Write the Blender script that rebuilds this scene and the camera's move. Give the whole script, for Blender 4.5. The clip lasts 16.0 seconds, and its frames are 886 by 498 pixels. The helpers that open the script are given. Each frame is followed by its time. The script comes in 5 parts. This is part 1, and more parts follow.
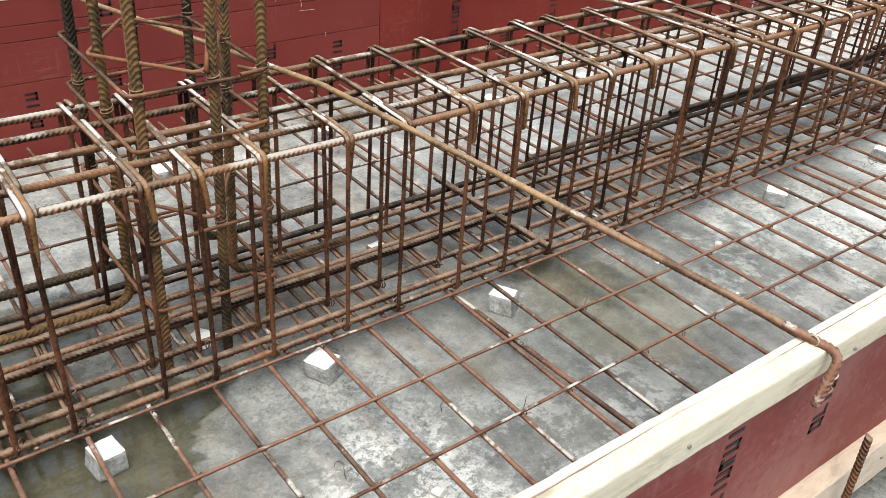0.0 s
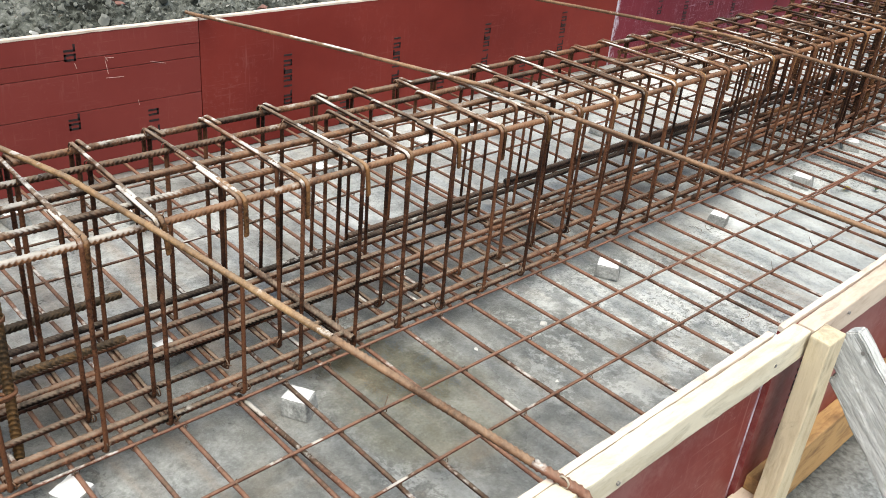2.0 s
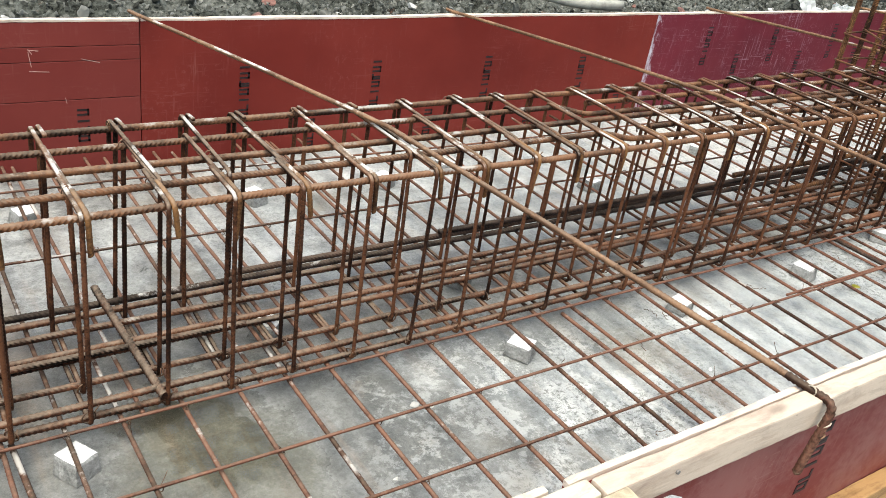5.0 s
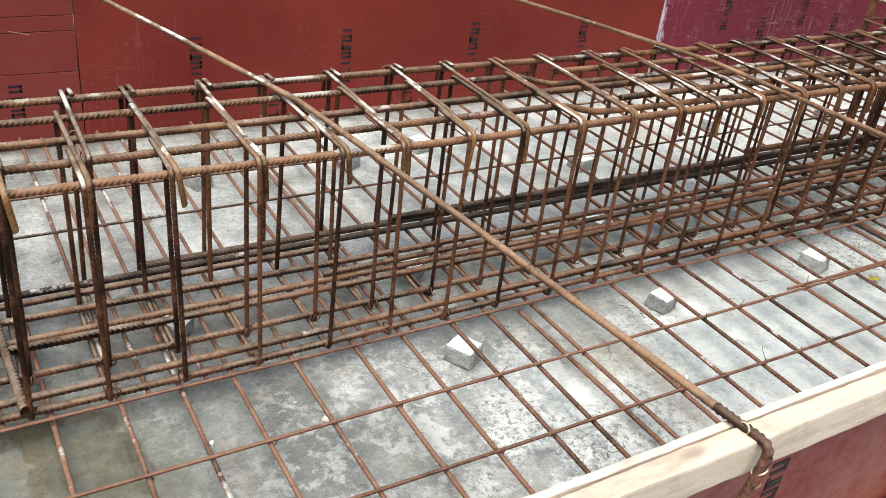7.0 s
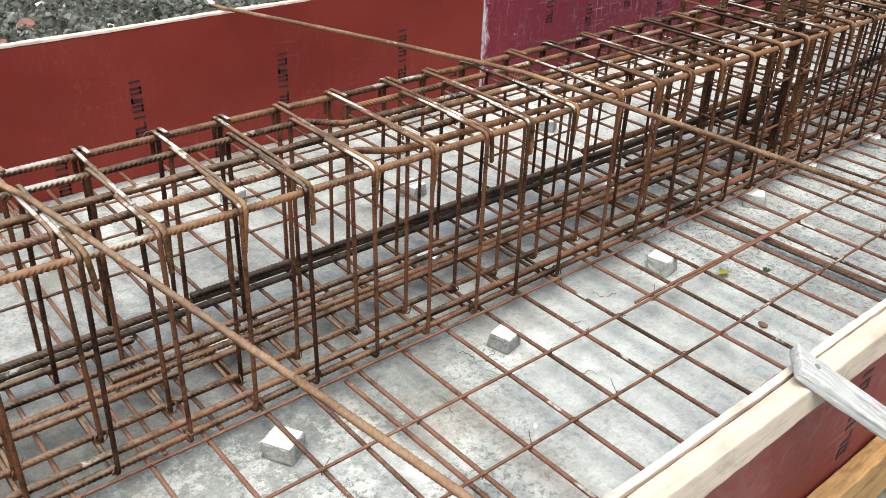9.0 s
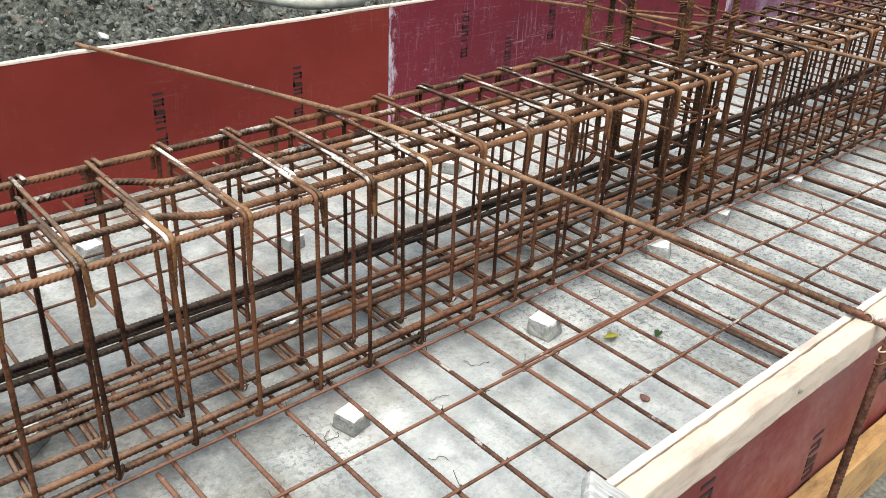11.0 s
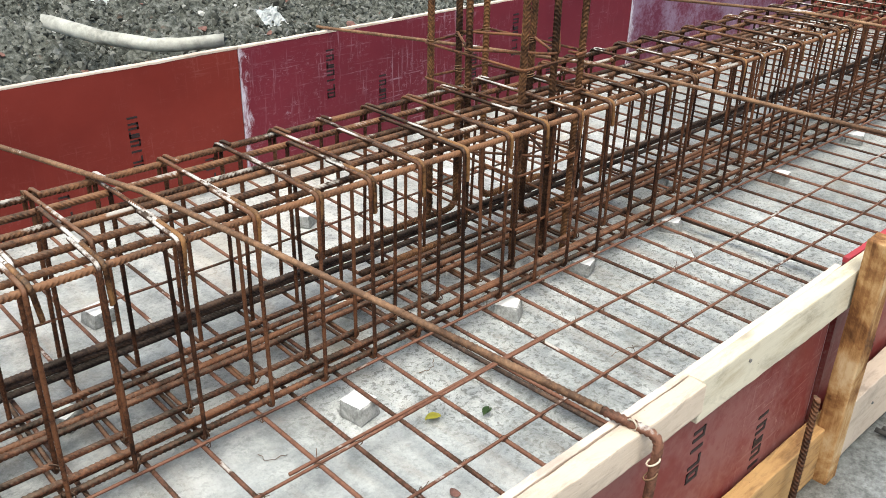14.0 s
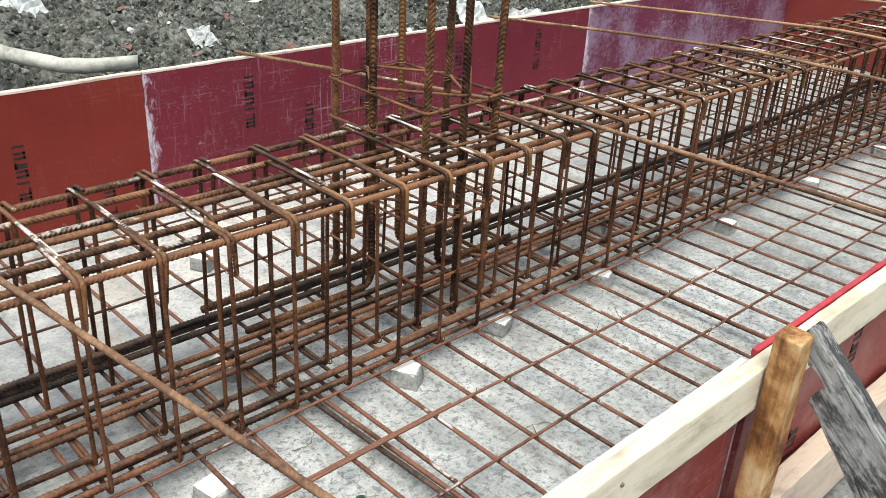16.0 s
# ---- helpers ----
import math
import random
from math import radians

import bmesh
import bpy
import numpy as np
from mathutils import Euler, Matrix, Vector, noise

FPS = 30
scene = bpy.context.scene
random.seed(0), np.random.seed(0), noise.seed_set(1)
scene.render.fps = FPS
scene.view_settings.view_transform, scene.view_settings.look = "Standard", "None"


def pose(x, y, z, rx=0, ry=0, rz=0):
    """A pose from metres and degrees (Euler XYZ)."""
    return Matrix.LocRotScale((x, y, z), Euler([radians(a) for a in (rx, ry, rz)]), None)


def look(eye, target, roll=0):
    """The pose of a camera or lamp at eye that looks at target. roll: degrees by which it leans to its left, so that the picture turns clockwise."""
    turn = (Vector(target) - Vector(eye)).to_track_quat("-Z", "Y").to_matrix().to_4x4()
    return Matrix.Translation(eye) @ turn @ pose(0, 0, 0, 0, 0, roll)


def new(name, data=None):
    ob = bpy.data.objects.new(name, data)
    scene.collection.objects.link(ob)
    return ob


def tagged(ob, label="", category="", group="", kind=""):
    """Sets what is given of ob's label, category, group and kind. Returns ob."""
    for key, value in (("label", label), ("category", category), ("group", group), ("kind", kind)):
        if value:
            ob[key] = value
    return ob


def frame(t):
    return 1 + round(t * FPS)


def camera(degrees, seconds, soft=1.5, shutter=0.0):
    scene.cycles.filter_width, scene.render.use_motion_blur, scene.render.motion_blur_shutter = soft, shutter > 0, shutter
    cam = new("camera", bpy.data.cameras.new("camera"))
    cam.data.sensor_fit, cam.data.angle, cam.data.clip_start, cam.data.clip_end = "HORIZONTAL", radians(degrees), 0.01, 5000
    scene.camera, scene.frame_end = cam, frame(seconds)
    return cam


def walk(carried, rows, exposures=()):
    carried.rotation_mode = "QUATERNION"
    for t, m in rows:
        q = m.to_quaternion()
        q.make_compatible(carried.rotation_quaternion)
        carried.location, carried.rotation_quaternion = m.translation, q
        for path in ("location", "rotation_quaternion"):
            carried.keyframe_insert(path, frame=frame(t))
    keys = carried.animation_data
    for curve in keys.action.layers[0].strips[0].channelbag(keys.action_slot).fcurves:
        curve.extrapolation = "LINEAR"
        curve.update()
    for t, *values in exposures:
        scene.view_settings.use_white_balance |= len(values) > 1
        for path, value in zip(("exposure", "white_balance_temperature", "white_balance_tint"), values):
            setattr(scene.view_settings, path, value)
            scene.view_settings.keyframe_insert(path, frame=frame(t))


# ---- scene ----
cam = camera(53.8, 16.0, 0.55)

PATH = [
    (0, (0.162, -0.046, 1.287), (1.234, 1.277, 0.238), 4.0),
    (0.5, (0.204, -0.03, 1.296), (1.379, 1.222, 0.272), 4.7),
    (1, (0.269, -0.028, 1.304), (1.497, 1.193, 0.302), 4.7),
    (1.5, (0.393, -0.032, 1.316), (1.643, 1.179, 0.331), 4.6),
    (2, (0.513, -0.055, 1.325), (1.765, 1.178, 0.371), 5.7),
    (2.5, (0.584, -0.093, 1.327), (1.804, 1.182, 0.386), 8.1),
    (3, (0.65, -0.112, 1.335), (1.862, 1.187, 0.416), 10.4),
    (3.5, (0.78, -0.113, 1.34), (1.976, 1.21, 0.434), 11.6),
    (4, (0.893, -0.127, 1.33), (2.061, 1.212, 0.413), 11.5),
    (4.5, (1.002, -0.143, 1.335), (2.121, 1.229, 0.405), 10.4),
    (4.7, (1.063, -0.156, 1.337), (2.17, 1.225, 0.406), 10.0),
    (6.8, (1.556, -0.111, 1.266), (2.505, 1.341, 0.271), 8.0),
    (7, (1.571, -0.103, 1.271), (2.532, 1.334, 0.266), 7.5),
    (7.5, (1.624, -0.079, 1.281), (2.668, 1.302, 0.279), 5.6),
    (8, (1.713, -0.054, 1.289), (2.812, 1.29, 0.296), 3.7),
    (8.2, (1.759, -0.043, 1.29), (2.87, 1.291, 0.296), 3.2),
    (10.3, (2.09, 0.051, 1.293), (3.279, 1.339, 0.331), 2.8),
    (10.5, (2.133, 0.037, 1.298), (3.326, 1.326, 0.341), 2.8),
    (11, (2.305, -0.026, 1.296), (3.489, 1.278, 0.348), 2.6),
    (11.5, (2.455, -0.078, 1.303), (3.626, 1.243, 0.362), 2.0),
    (12, (2.536, -0.119, 1.304), (3.701, 1.211, 0.369), 1.6),
    (12.5, (2.542, -0.127, 1.309), (3.718, 1.2, 0.384), 1.1),
    (13, (2.576, -0.125, 1.308), (3.778, 1.186, 0.393), 0.9),
    (13.5, (2.684, -0.107, 1.303), (3.911, 1.185, 0.396), 1.2),
    (14, (2.803, -0.111, 1.303), (4.038, 1.177, 0.4), 1.3),
    (14.5, (2.882, -0.132, 1.31), (4.119, 1.155, 0.408), 1.5),
    (15, (2.968, -0.171, 1.297), (4.202, 1.125, 0.406), 1.8),
    (15.5, (3.068, -0.137, 1.307), (4.303, 1.162, 0.419), 2.0),
    (16, (3.153, -0.082, 1.312), (4.42, 1.194, 0.438), 3.3),
]
walk(cam, [(t, look(eye, target, roll)) for t, eye, target, roll in PATH],
     [(0.0, 1.27, 7000, 4), (16.0, 1.27, 7000, 4)])

# ---- light ----
world = bpy.data.worlds.new("overcast_sky")
scene.world = world
world.use_nodes = True
wn = world.node_tree.nodes
sky = wn.new("ShaderNodeTexSky")
sky.sky_type = "NISHITA"
sky.sun_disc = False
sky.sun_elevation, sky.sun_rotation = radians(68), radians(228)
sky.air_density, sky.dust_density, sky.ozone_density = 1.0, 2.5, 1.0
wn["Background"].inputs["Strength"].default_value = 0.11
world.node_tree.links.new(sky.outputs["Color"], wn["Background"].inputs["Color"])

sun = new("sun", bpy.data.lights.new("sun", "SUN"))
sun.data.energy, sun.data.angle, sun.data.color = 2.1, radians(70), (1.0, 0.985, 0.965)
sun.matrix_world = look((-1.2, -1.2, 9.0), (1.5, 1.2, 0.0))

rng = random.Random(7)


# ---- materials ----
class Nodes:
    """A small builder of node materials."""

    def __init__(self, name, rough=0.7, metal=0.0):
        self.mat = bpy.data.materials.new(name)
        self.mat.use_nodes = True
        self.tree = self.mat.node_tree
        self.bsdf = self.tree.nodes["Principled BSDF"]
        self.bsdf.inputs["Roughness"].default_value = rough
        self.bsdf.inputs["Metallic"].default_value = metal
        self.coord = self.tree.nodes.new("ShaderNodeTexCoord").outputs["Object"]
        self.info = self.tree.nodes.new("ShaderNodeObjectInfo").outputs["Random"]

    def link(self, a, b):
        self.tree.links.new(a, b)

    def shifted(self, scale=(1, 1, 1)):
        """Object coordinates, moved by each object's own random number."""
        m = self.tree.nodes.new("ShaderNodeMapping")
        m.inputs["Scale"].default_value = scale
        self.link(self.coord, m.inputs["Vector"])
        c = self.tree.nodes.new("ShaderNodeCombineXYZ")
        k = self.math("MULTIPLY", self.info, 37.0)
        for n in range(3):
            self.link(k, c.inputs[n])
        self.link(c.outputs[0], m.inputs["Location"])
        return m.outputs[0]

    def scaled(self, scale):
        m = self.tree.nodes.new("ShaderNodeMapping")
        m.inputs["Scale"].default_value = scale
        self.link(self.coord, m.inputs["Vector"])
        return m.outputs[0]

    def noise(self, vector, scale, detail=4.0, rough=0.55, distortion=0.0):
        n = self.tree.nodes.new("ShaderNodeTexNoise")
        self.link(vector, n.inputs["Vector"])
        n.inputs["Scale"].default_value, n.inputs["Detail"].default_value = scale, detail
        n.inputs["Roughness"].default_value, n.inputs["Distortion"].default_value = rough, distortion
        return n.outputs["Fac"]

    def voronoi(self, vector, scale, feature="F1"):
        n = self.tree.nodes.new("ShaderNodeTexVoronoi")
        n.feature = feature
        self.link(vector, n.inputs["Vector"])
        n.inputs["Scale"].default_value = scale
        return n.outputs["Distance"]

    def math(self, kind, a, b=0.0):
        n = self.tree.nodes.new("ShaderNodeMath")
        n.operation = kind
        for i, v in enumerate((a, b)):
            if isinstance(v, (int, float)):
                n.inputs[i].default_value = v
            else:
                self.link(v, n.inputs[i])
        return n.outputs[0]

    def ramp(self, fac, *stops):
        n = self.tree.nodes.new("ShaderNodeValToRGB")
        while len(n.color_ramp.elements) < len(stops):
            n.color_ramp.elements.new(0.5)
        for e, (at, c) in zip(n.color_ramp.elements, stops):
            e.position = at
            e.color = (c, c, c, 1) if isinstance(c, (int, float)) else (*c, 1)
        self.link(fac, n.inputs["Fac"])
        return n.outputs["Color"]

    def mix(self, fac, a, b, kind="MIX"):
        n = self.tree.nodes.new("ShaderNodeMix")
        n.data_type, n.blend_type = "RGBA", kind
        for sock, v in ((n.inputs[0], fac), (n.inputs[6], a), (n.inputs[7], b)):
            if isinstance(v, tuple):
                sock.default_value = (*v, 1)
            elif isinstance(v, (int, float)):
                sock.default_value = v
            else:
                self.link(v, sock)
        return n.outputs[2]

    def color(self, c):
        self.link(c, self.bsdf.inputs["Base Color"])
        return self

    def rough(self, r):
        self.link(r, self.bsdf.inputs["Roughness"])
        return self

    def bump(self, height, strength, distance):
        n = self.tree.nodes.new("ShaderNodeBump")
        n.inputs["Strength"].default_value, n.inputs["Distance"].default_value = strength, distance
        self.link(height, n.inputs["Height"])
        self.link(n.outputs[0], self.bsdf.inputs["Normal"])
        return self


def rust(name, dark, mid, bright, pale=0.63, pale_color=(0.60, 0.575, 0.54), paling=0.4, above=-1.0):
    """Rusty bar steel: dark scale, brown and orange rust, dried cement splashes, and a dusty upper side paled by
    painted top light.
    """
    m = Nodes(name, 0.6, 0.0)
    m.bsdf.inputs["Specular IOR Level"].default_value = 0.08
    v = m.shifted()
    big, fine = m.noise(v, 6.0, 4, 0.6), m.noise(v, 90.0, 5, 0.75)
    f = m.math("ADD", m.math("MULTIPLY", big, 0.55), m.math("MULTIPLY", fine, 0.45))
    f = m.math("ADD", f, m.math("MULTIPLY", m.math("SUBTRACT", m.info, 0.5), 0.14))
    c = m.ramp(f, (0.40, dark), (0.49, mid), (0.58, bright), (0.72, mid))
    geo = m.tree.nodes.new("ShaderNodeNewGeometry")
    # Rib shading put into the colour: crests lightened, grooves darkened.
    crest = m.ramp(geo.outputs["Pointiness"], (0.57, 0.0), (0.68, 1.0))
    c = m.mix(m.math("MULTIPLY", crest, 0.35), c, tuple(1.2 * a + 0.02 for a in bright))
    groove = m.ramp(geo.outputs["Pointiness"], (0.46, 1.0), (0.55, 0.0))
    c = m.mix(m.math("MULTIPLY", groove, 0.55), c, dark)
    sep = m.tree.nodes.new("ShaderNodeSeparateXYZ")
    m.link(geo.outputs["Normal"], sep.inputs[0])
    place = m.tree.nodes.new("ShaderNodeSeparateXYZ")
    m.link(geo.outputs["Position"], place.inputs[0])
    # Upward faces paled: cement dusting plus top light put into the colour.
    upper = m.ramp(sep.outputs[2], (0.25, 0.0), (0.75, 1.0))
    veil = m.math("MULTIPLY", m.ramp(m.noise(v, 26.0, 5, 0.7), (0.36, 0.25), (0.58, 1.0)), m.ramp(m.math("MULTIPLY", place.outputs[0], 0.1), (0.21, paling), (0.35, 0.25 * paling)))
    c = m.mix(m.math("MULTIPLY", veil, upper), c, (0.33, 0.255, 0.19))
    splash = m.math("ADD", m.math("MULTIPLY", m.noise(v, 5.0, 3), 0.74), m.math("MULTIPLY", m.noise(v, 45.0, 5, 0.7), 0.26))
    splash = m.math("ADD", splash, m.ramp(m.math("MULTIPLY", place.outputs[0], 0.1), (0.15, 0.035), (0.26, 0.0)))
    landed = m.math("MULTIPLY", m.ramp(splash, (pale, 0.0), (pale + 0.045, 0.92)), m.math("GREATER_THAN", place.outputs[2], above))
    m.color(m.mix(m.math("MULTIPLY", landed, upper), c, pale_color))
    return m.rough(m.ramp(fine, (0.3, 0.42), (0.7, 0.75))).bump(m.noise(v, 420.0, 3), 0.4, 0.001).mat


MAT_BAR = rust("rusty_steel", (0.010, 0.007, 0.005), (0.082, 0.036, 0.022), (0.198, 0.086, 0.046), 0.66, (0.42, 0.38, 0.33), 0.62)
MAT_TOPBAR = rust("rusty_steel_splashed", (0.018, 0.010, 0.007), (0.106, 0.050, 0.028), (0.215, 0.100, 0.050), 0.58, (0.38, 0.355, 0.32), paling=0.40)
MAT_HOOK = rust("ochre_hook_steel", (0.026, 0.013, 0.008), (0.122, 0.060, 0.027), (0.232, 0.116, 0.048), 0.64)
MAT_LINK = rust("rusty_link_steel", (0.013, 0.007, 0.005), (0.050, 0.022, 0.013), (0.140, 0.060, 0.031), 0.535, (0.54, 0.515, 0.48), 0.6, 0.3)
MAT_THINLINK = rust("thin_link_steel", (0.040, 0.019, 0.012), (0.118, 0.052, 0.028), (0.205, 0.088, 0.044), 0.66, paling=0.15)
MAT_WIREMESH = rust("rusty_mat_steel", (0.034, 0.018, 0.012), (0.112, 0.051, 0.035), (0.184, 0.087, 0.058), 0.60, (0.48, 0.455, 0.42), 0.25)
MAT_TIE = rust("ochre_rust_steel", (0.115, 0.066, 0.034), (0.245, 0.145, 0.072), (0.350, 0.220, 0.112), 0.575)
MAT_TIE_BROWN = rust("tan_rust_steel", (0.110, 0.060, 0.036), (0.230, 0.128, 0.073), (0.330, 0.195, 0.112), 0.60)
MAT_DARKBAR = rust("dark_scale_steel", (0.010, 0.008, 0.007), (0.045, 0.031, 0.026), (0.110, 0.068, 0.048), 0.66, paling=0.25)
MAT_COLUMN_RED = rust("reddish_column_steel", (0.022, 0.012, 0.008), (0.105, 0.050, 0.025), (0.215, 0.102, 0.044), 0.80, paling=0.12)
MAT_COLUMN = rust("rusty_column_steel", (0.018, 0.014, 0.010), (0.072, 0.049, 0.029), (0.190, 0.104, 0.042), 0.80, paling=0.12)
MAT_TIE_END = rust("brown_tie_end_steel", (0.064, 0.034, 0.021), (0.150, 0.082, 0.048), (0.240, 0.138, 0.080), 0.66, paling=0.35)


def make_concrete():
    """Blinding concrete: damp dark films, shade painted under the cage, whitish crusts, soft clouds, sparse flecks,
    brown silt and rust stains.
    """
    m = Nodes("blinding_concrete", 0.6)
    v = m.coord
    sep = m.tree.nodes.new("ShaderNodeSeparateXYZ")
    m.link(v, sep.inputs[0])
    dry = m.ramp(m.math("ADD", m.math("MULTIPLY", sep.outputs[0], 0.20), m.math("MULTIPLY", m.noise(v, 1.5, 4, 0.6), 0.50)), (0.60, 0.0), (0.88, 1.0))
    big, mid, fine = m.noise(v, 2.6, 8, 0.68), m.noise(v, 13.0, 8, 0.72, 0.1), m.noise(v, 120.0, 5, 0.75)
    f = m.math("ADD", m.math("ADD", m.math("MULTIPLY", big, 0.36), m.math("MULTIPLY", mid, 0.40)), m.math("MULTIPLY", fine, 0.24))
    wet = m.ramp(f, (0.40, (0.130, 0.136, 0.130)), (0.47, (0.215, 0.222, 0.215)), (0.53, (0.330, 0.338, 0.328)), (0.60, (0.50, 0.51, 0.495)))
    pale = m.ramp(f, (0.39, (0.190, 0.206, 0.205)), (0.455, (0.285, 0.305, 0.303)), (0.515, (0.385, 0.405, 0.402)), (0.59, (0.53, 0.545, 0.54)))
    c = m.mix(dry, wet, pale)

    def spot(x, y, rx, ry, ragged=1.1):
        dx, dy = (m.math("MULTIPLY", m.math("SUBTRACT", sep.outputs[n], at), 1 / r) for n, at, r in ((0, x, rx), (1, y, ry)))
        d = m.math("POWER", m.math("ADD", m.math("MULTIPLY", dx, dx), m.math("MULTIPLY", dy, dy)), 0.5)
        d = m.math("ADD", d, m.math("MULTIPLY", m.math("SUBTRACT", m.noise(v, 3.6, 7, 0.66, 0.3), 0.5), ragged))
        return m.ramp(d, (0.70, 1.0), (1.10, 0.0))

    damp = m.math("MAXIMUM", spot(1.55, 0.98, 0.62, 0.42), spot(0.35, 1.25, 0.52, 0.48))
    damp = m.math("MAXIMUM", damp, m.math("MULTIPLY", spot(2.06, 0.98, 0.46, 0.45), 0.85))
    # Strips along the cage: its shade painted as darker floor.
    damp = m.math("MAXIMUM", damp, m.math("MULTIPLY", m.math("MAXIMUM", spot(1.45, 1.52, 1.30, 0.34), m.math("MULTIPLY", spot(2.95, 1.50, 1.15, 0.34), 0.55)), 0.8))
    # Plain darker tones: in and behind the cage, then at the far end.
    damp = m.math("MAXIMUM", damp, m.math("MULTIPLY", spot(3.35, 1.80, 1.0, 0.55), 0.36))
    damp = m.math("MAXIMUM", damp, m.math("MULTIPLY", spot(7.4, 1.4, 1.9, 1.7), 0.32))
    c = m.mix(m.math("MULTIPLY", damp, 0.90), c, m.ramp(f, (0.42, (0.088, 0.090, 0.083)), (0.50, (0.142, 0.144, 0.134)), (0.60, (0.245, 0.248, 0.234))))
    crust = m.math("ADD", m.math("MULTIPLY", m.noise(v, 7.5, 3, 0.5, 0.2), 0.40), m.math("MULTIPLY", m.noise(v, 38.0, 8, 0.80, 0.15), 0.60))
    zone = m.math("MAXIMUM", spot(1.05, 0.74, 0.66, 0.38), m.math("MAXIMUM", spot(2.45, 0.98, 0.55, 0.50), spot(1.75, 0.62, 0.5, 0.16)))
    shown = m.math("MULTIPLY", m.math("MAXIMUM", zone, 0.28), m.mix(damp, (1.0, 1.0, 1.0), (0.42, 0.42, 0.42)))
    c = m.mix(m.math("MULTIPLY", m.ramp(crust, (0.495, 0.0), (0.54, 0.85)), shown), c, (0.58, 0.59, 0.575))
    # Whiter floor behind the cage.
    pale_rear = spot(5.0, 2.15, 1.25, 0.55, 0.8)
    c = m.mix(m.math("MULTIPLY", pale_rear, m.ramp(f, (0.40, 0.40), (0.52, 0.90))), c, (0.57, 0.57, 0.55))
    smooth = spot(3.50, 0.82, 0.62, 0.60, 0.9)
    c = m.mix(m.math("MULTIPLY", smooth, 0.30), c, m.ramp(m.noise(v, 5.0, 8, 0.75, 0.3), (0.40, (0.30, 0.32, 0.32)), (0.58, (0.50, 0.52, 0.52))))
    film = m.math("MAXIMUM", spot(0.34, 1.34, 0.38, 0.28), spot(1.70, 1.17, 0.22, 0.34))
    c = m.mix(m.math("MULTIPLY", film, 0.42), c, (0.140, 0.130, 0.082))
    rougher = m.math("MULTIPLY", m.math("SUBTRACT", m.ramp(m.math("MULTIPLY", sep.outputs[0], 0.1), (0.37, 0.0), (0.45, 1.0)), 0.10), 0.13)
    field = m.ramp(m.math("ADD", m.noise(v, 3.8, 6, 0.65, 0.2), rougher), (0.37, 0.0), (0.50, 1.0))
    coarse = m.ramp(m.noise(v, 62.0, 6, 0.72, 0.3), (0.430, 1.0), (0.470, 0.0))
    small = m.ramp(m.noise(v, 170.0, 4, 0.7), (0.40, 1.0), (0.44, 0.0))
    calm = m.math("MAXIMUM", m.math("MULTIPLY", smooth, 0.60), m.math("MULTIPLY", m.ramp(m.math("MULTIPLY", sep.outputs[1], 0.1), (0.17, 0.0), (0.19, 1.0)), 0.35))
    pits = m.math("MULTIPLY", m.math("MAXIMUM", coarse, m.math("MULTIPLY", small, 0.6)), m.math("MULTIPLY", field, m.math("SUBTRACT", 1.0, calm)))
    c = m.mix(m.math("MULTIPLY", pits, m.mix(damp, (0.78, 0.78, 0.78), (0.30, 0.30, 0.30))), c, (0.140, 0.146, 0.136))
    c = m.mix(m.ramp(m.noise(v, 2.9, 4, 0.55), (0.58, 0.0), (0.70, 0.40)), c, (0.24, 0.205, 0.145))
    run = m.ramp(m.noise(m.scaled((9.0, 0.8, 1.0)), 1.0, 4, 0.6, 0.4), (0.54, 0.0), (0.68, 0.36))
    rusty = m.math("MAXIMUM", m.math("MULTIPLY", run, m.ramp(fine, (0.38, 0.45), (0.58, 1.0))), m.math("MULTIPLY", m.ramp(m.noise(v, 7.0, 5, 0.65), (0.60, 0.0), (0.72, 0.35)), m.ramp(fine, (0.4, 0.3), (0.6, 1.0))))
    c = m.mix(rusty, c, (0.31, 0.225, 0.155))
    m.color(c)
    sheen = m.mix(dry, m.ramp(f, (0.40, 0.22), (0.52, 0.42), (0.62, 0.8)), m.ramp(f, (0.36, 0.5), (0.6, 0.85)))
    m.rough(m.mix(film, m.mix(damp, sheen, (0.28, 0.28, 0.28)), (0.12, 0.12, 0.12)))
    h = m.math("ADD", m.math("MULTIPLY", mid, 0.5), m.math("ADD", m.math("MULTIPLY", fine, 0.4), m.math("MULTIPLY", crust, 0.5)))
    h = m.math("SUBTRACT", h, m.math("MULTIPLY", pits, 0.30))
    h = m.math("MULTIPLY", h, m.math("SUBTRACT", 1.0, m.math("MULTIPLY", film, 0.85)))
    return m.bump(h, 0.6, 0.005).mat


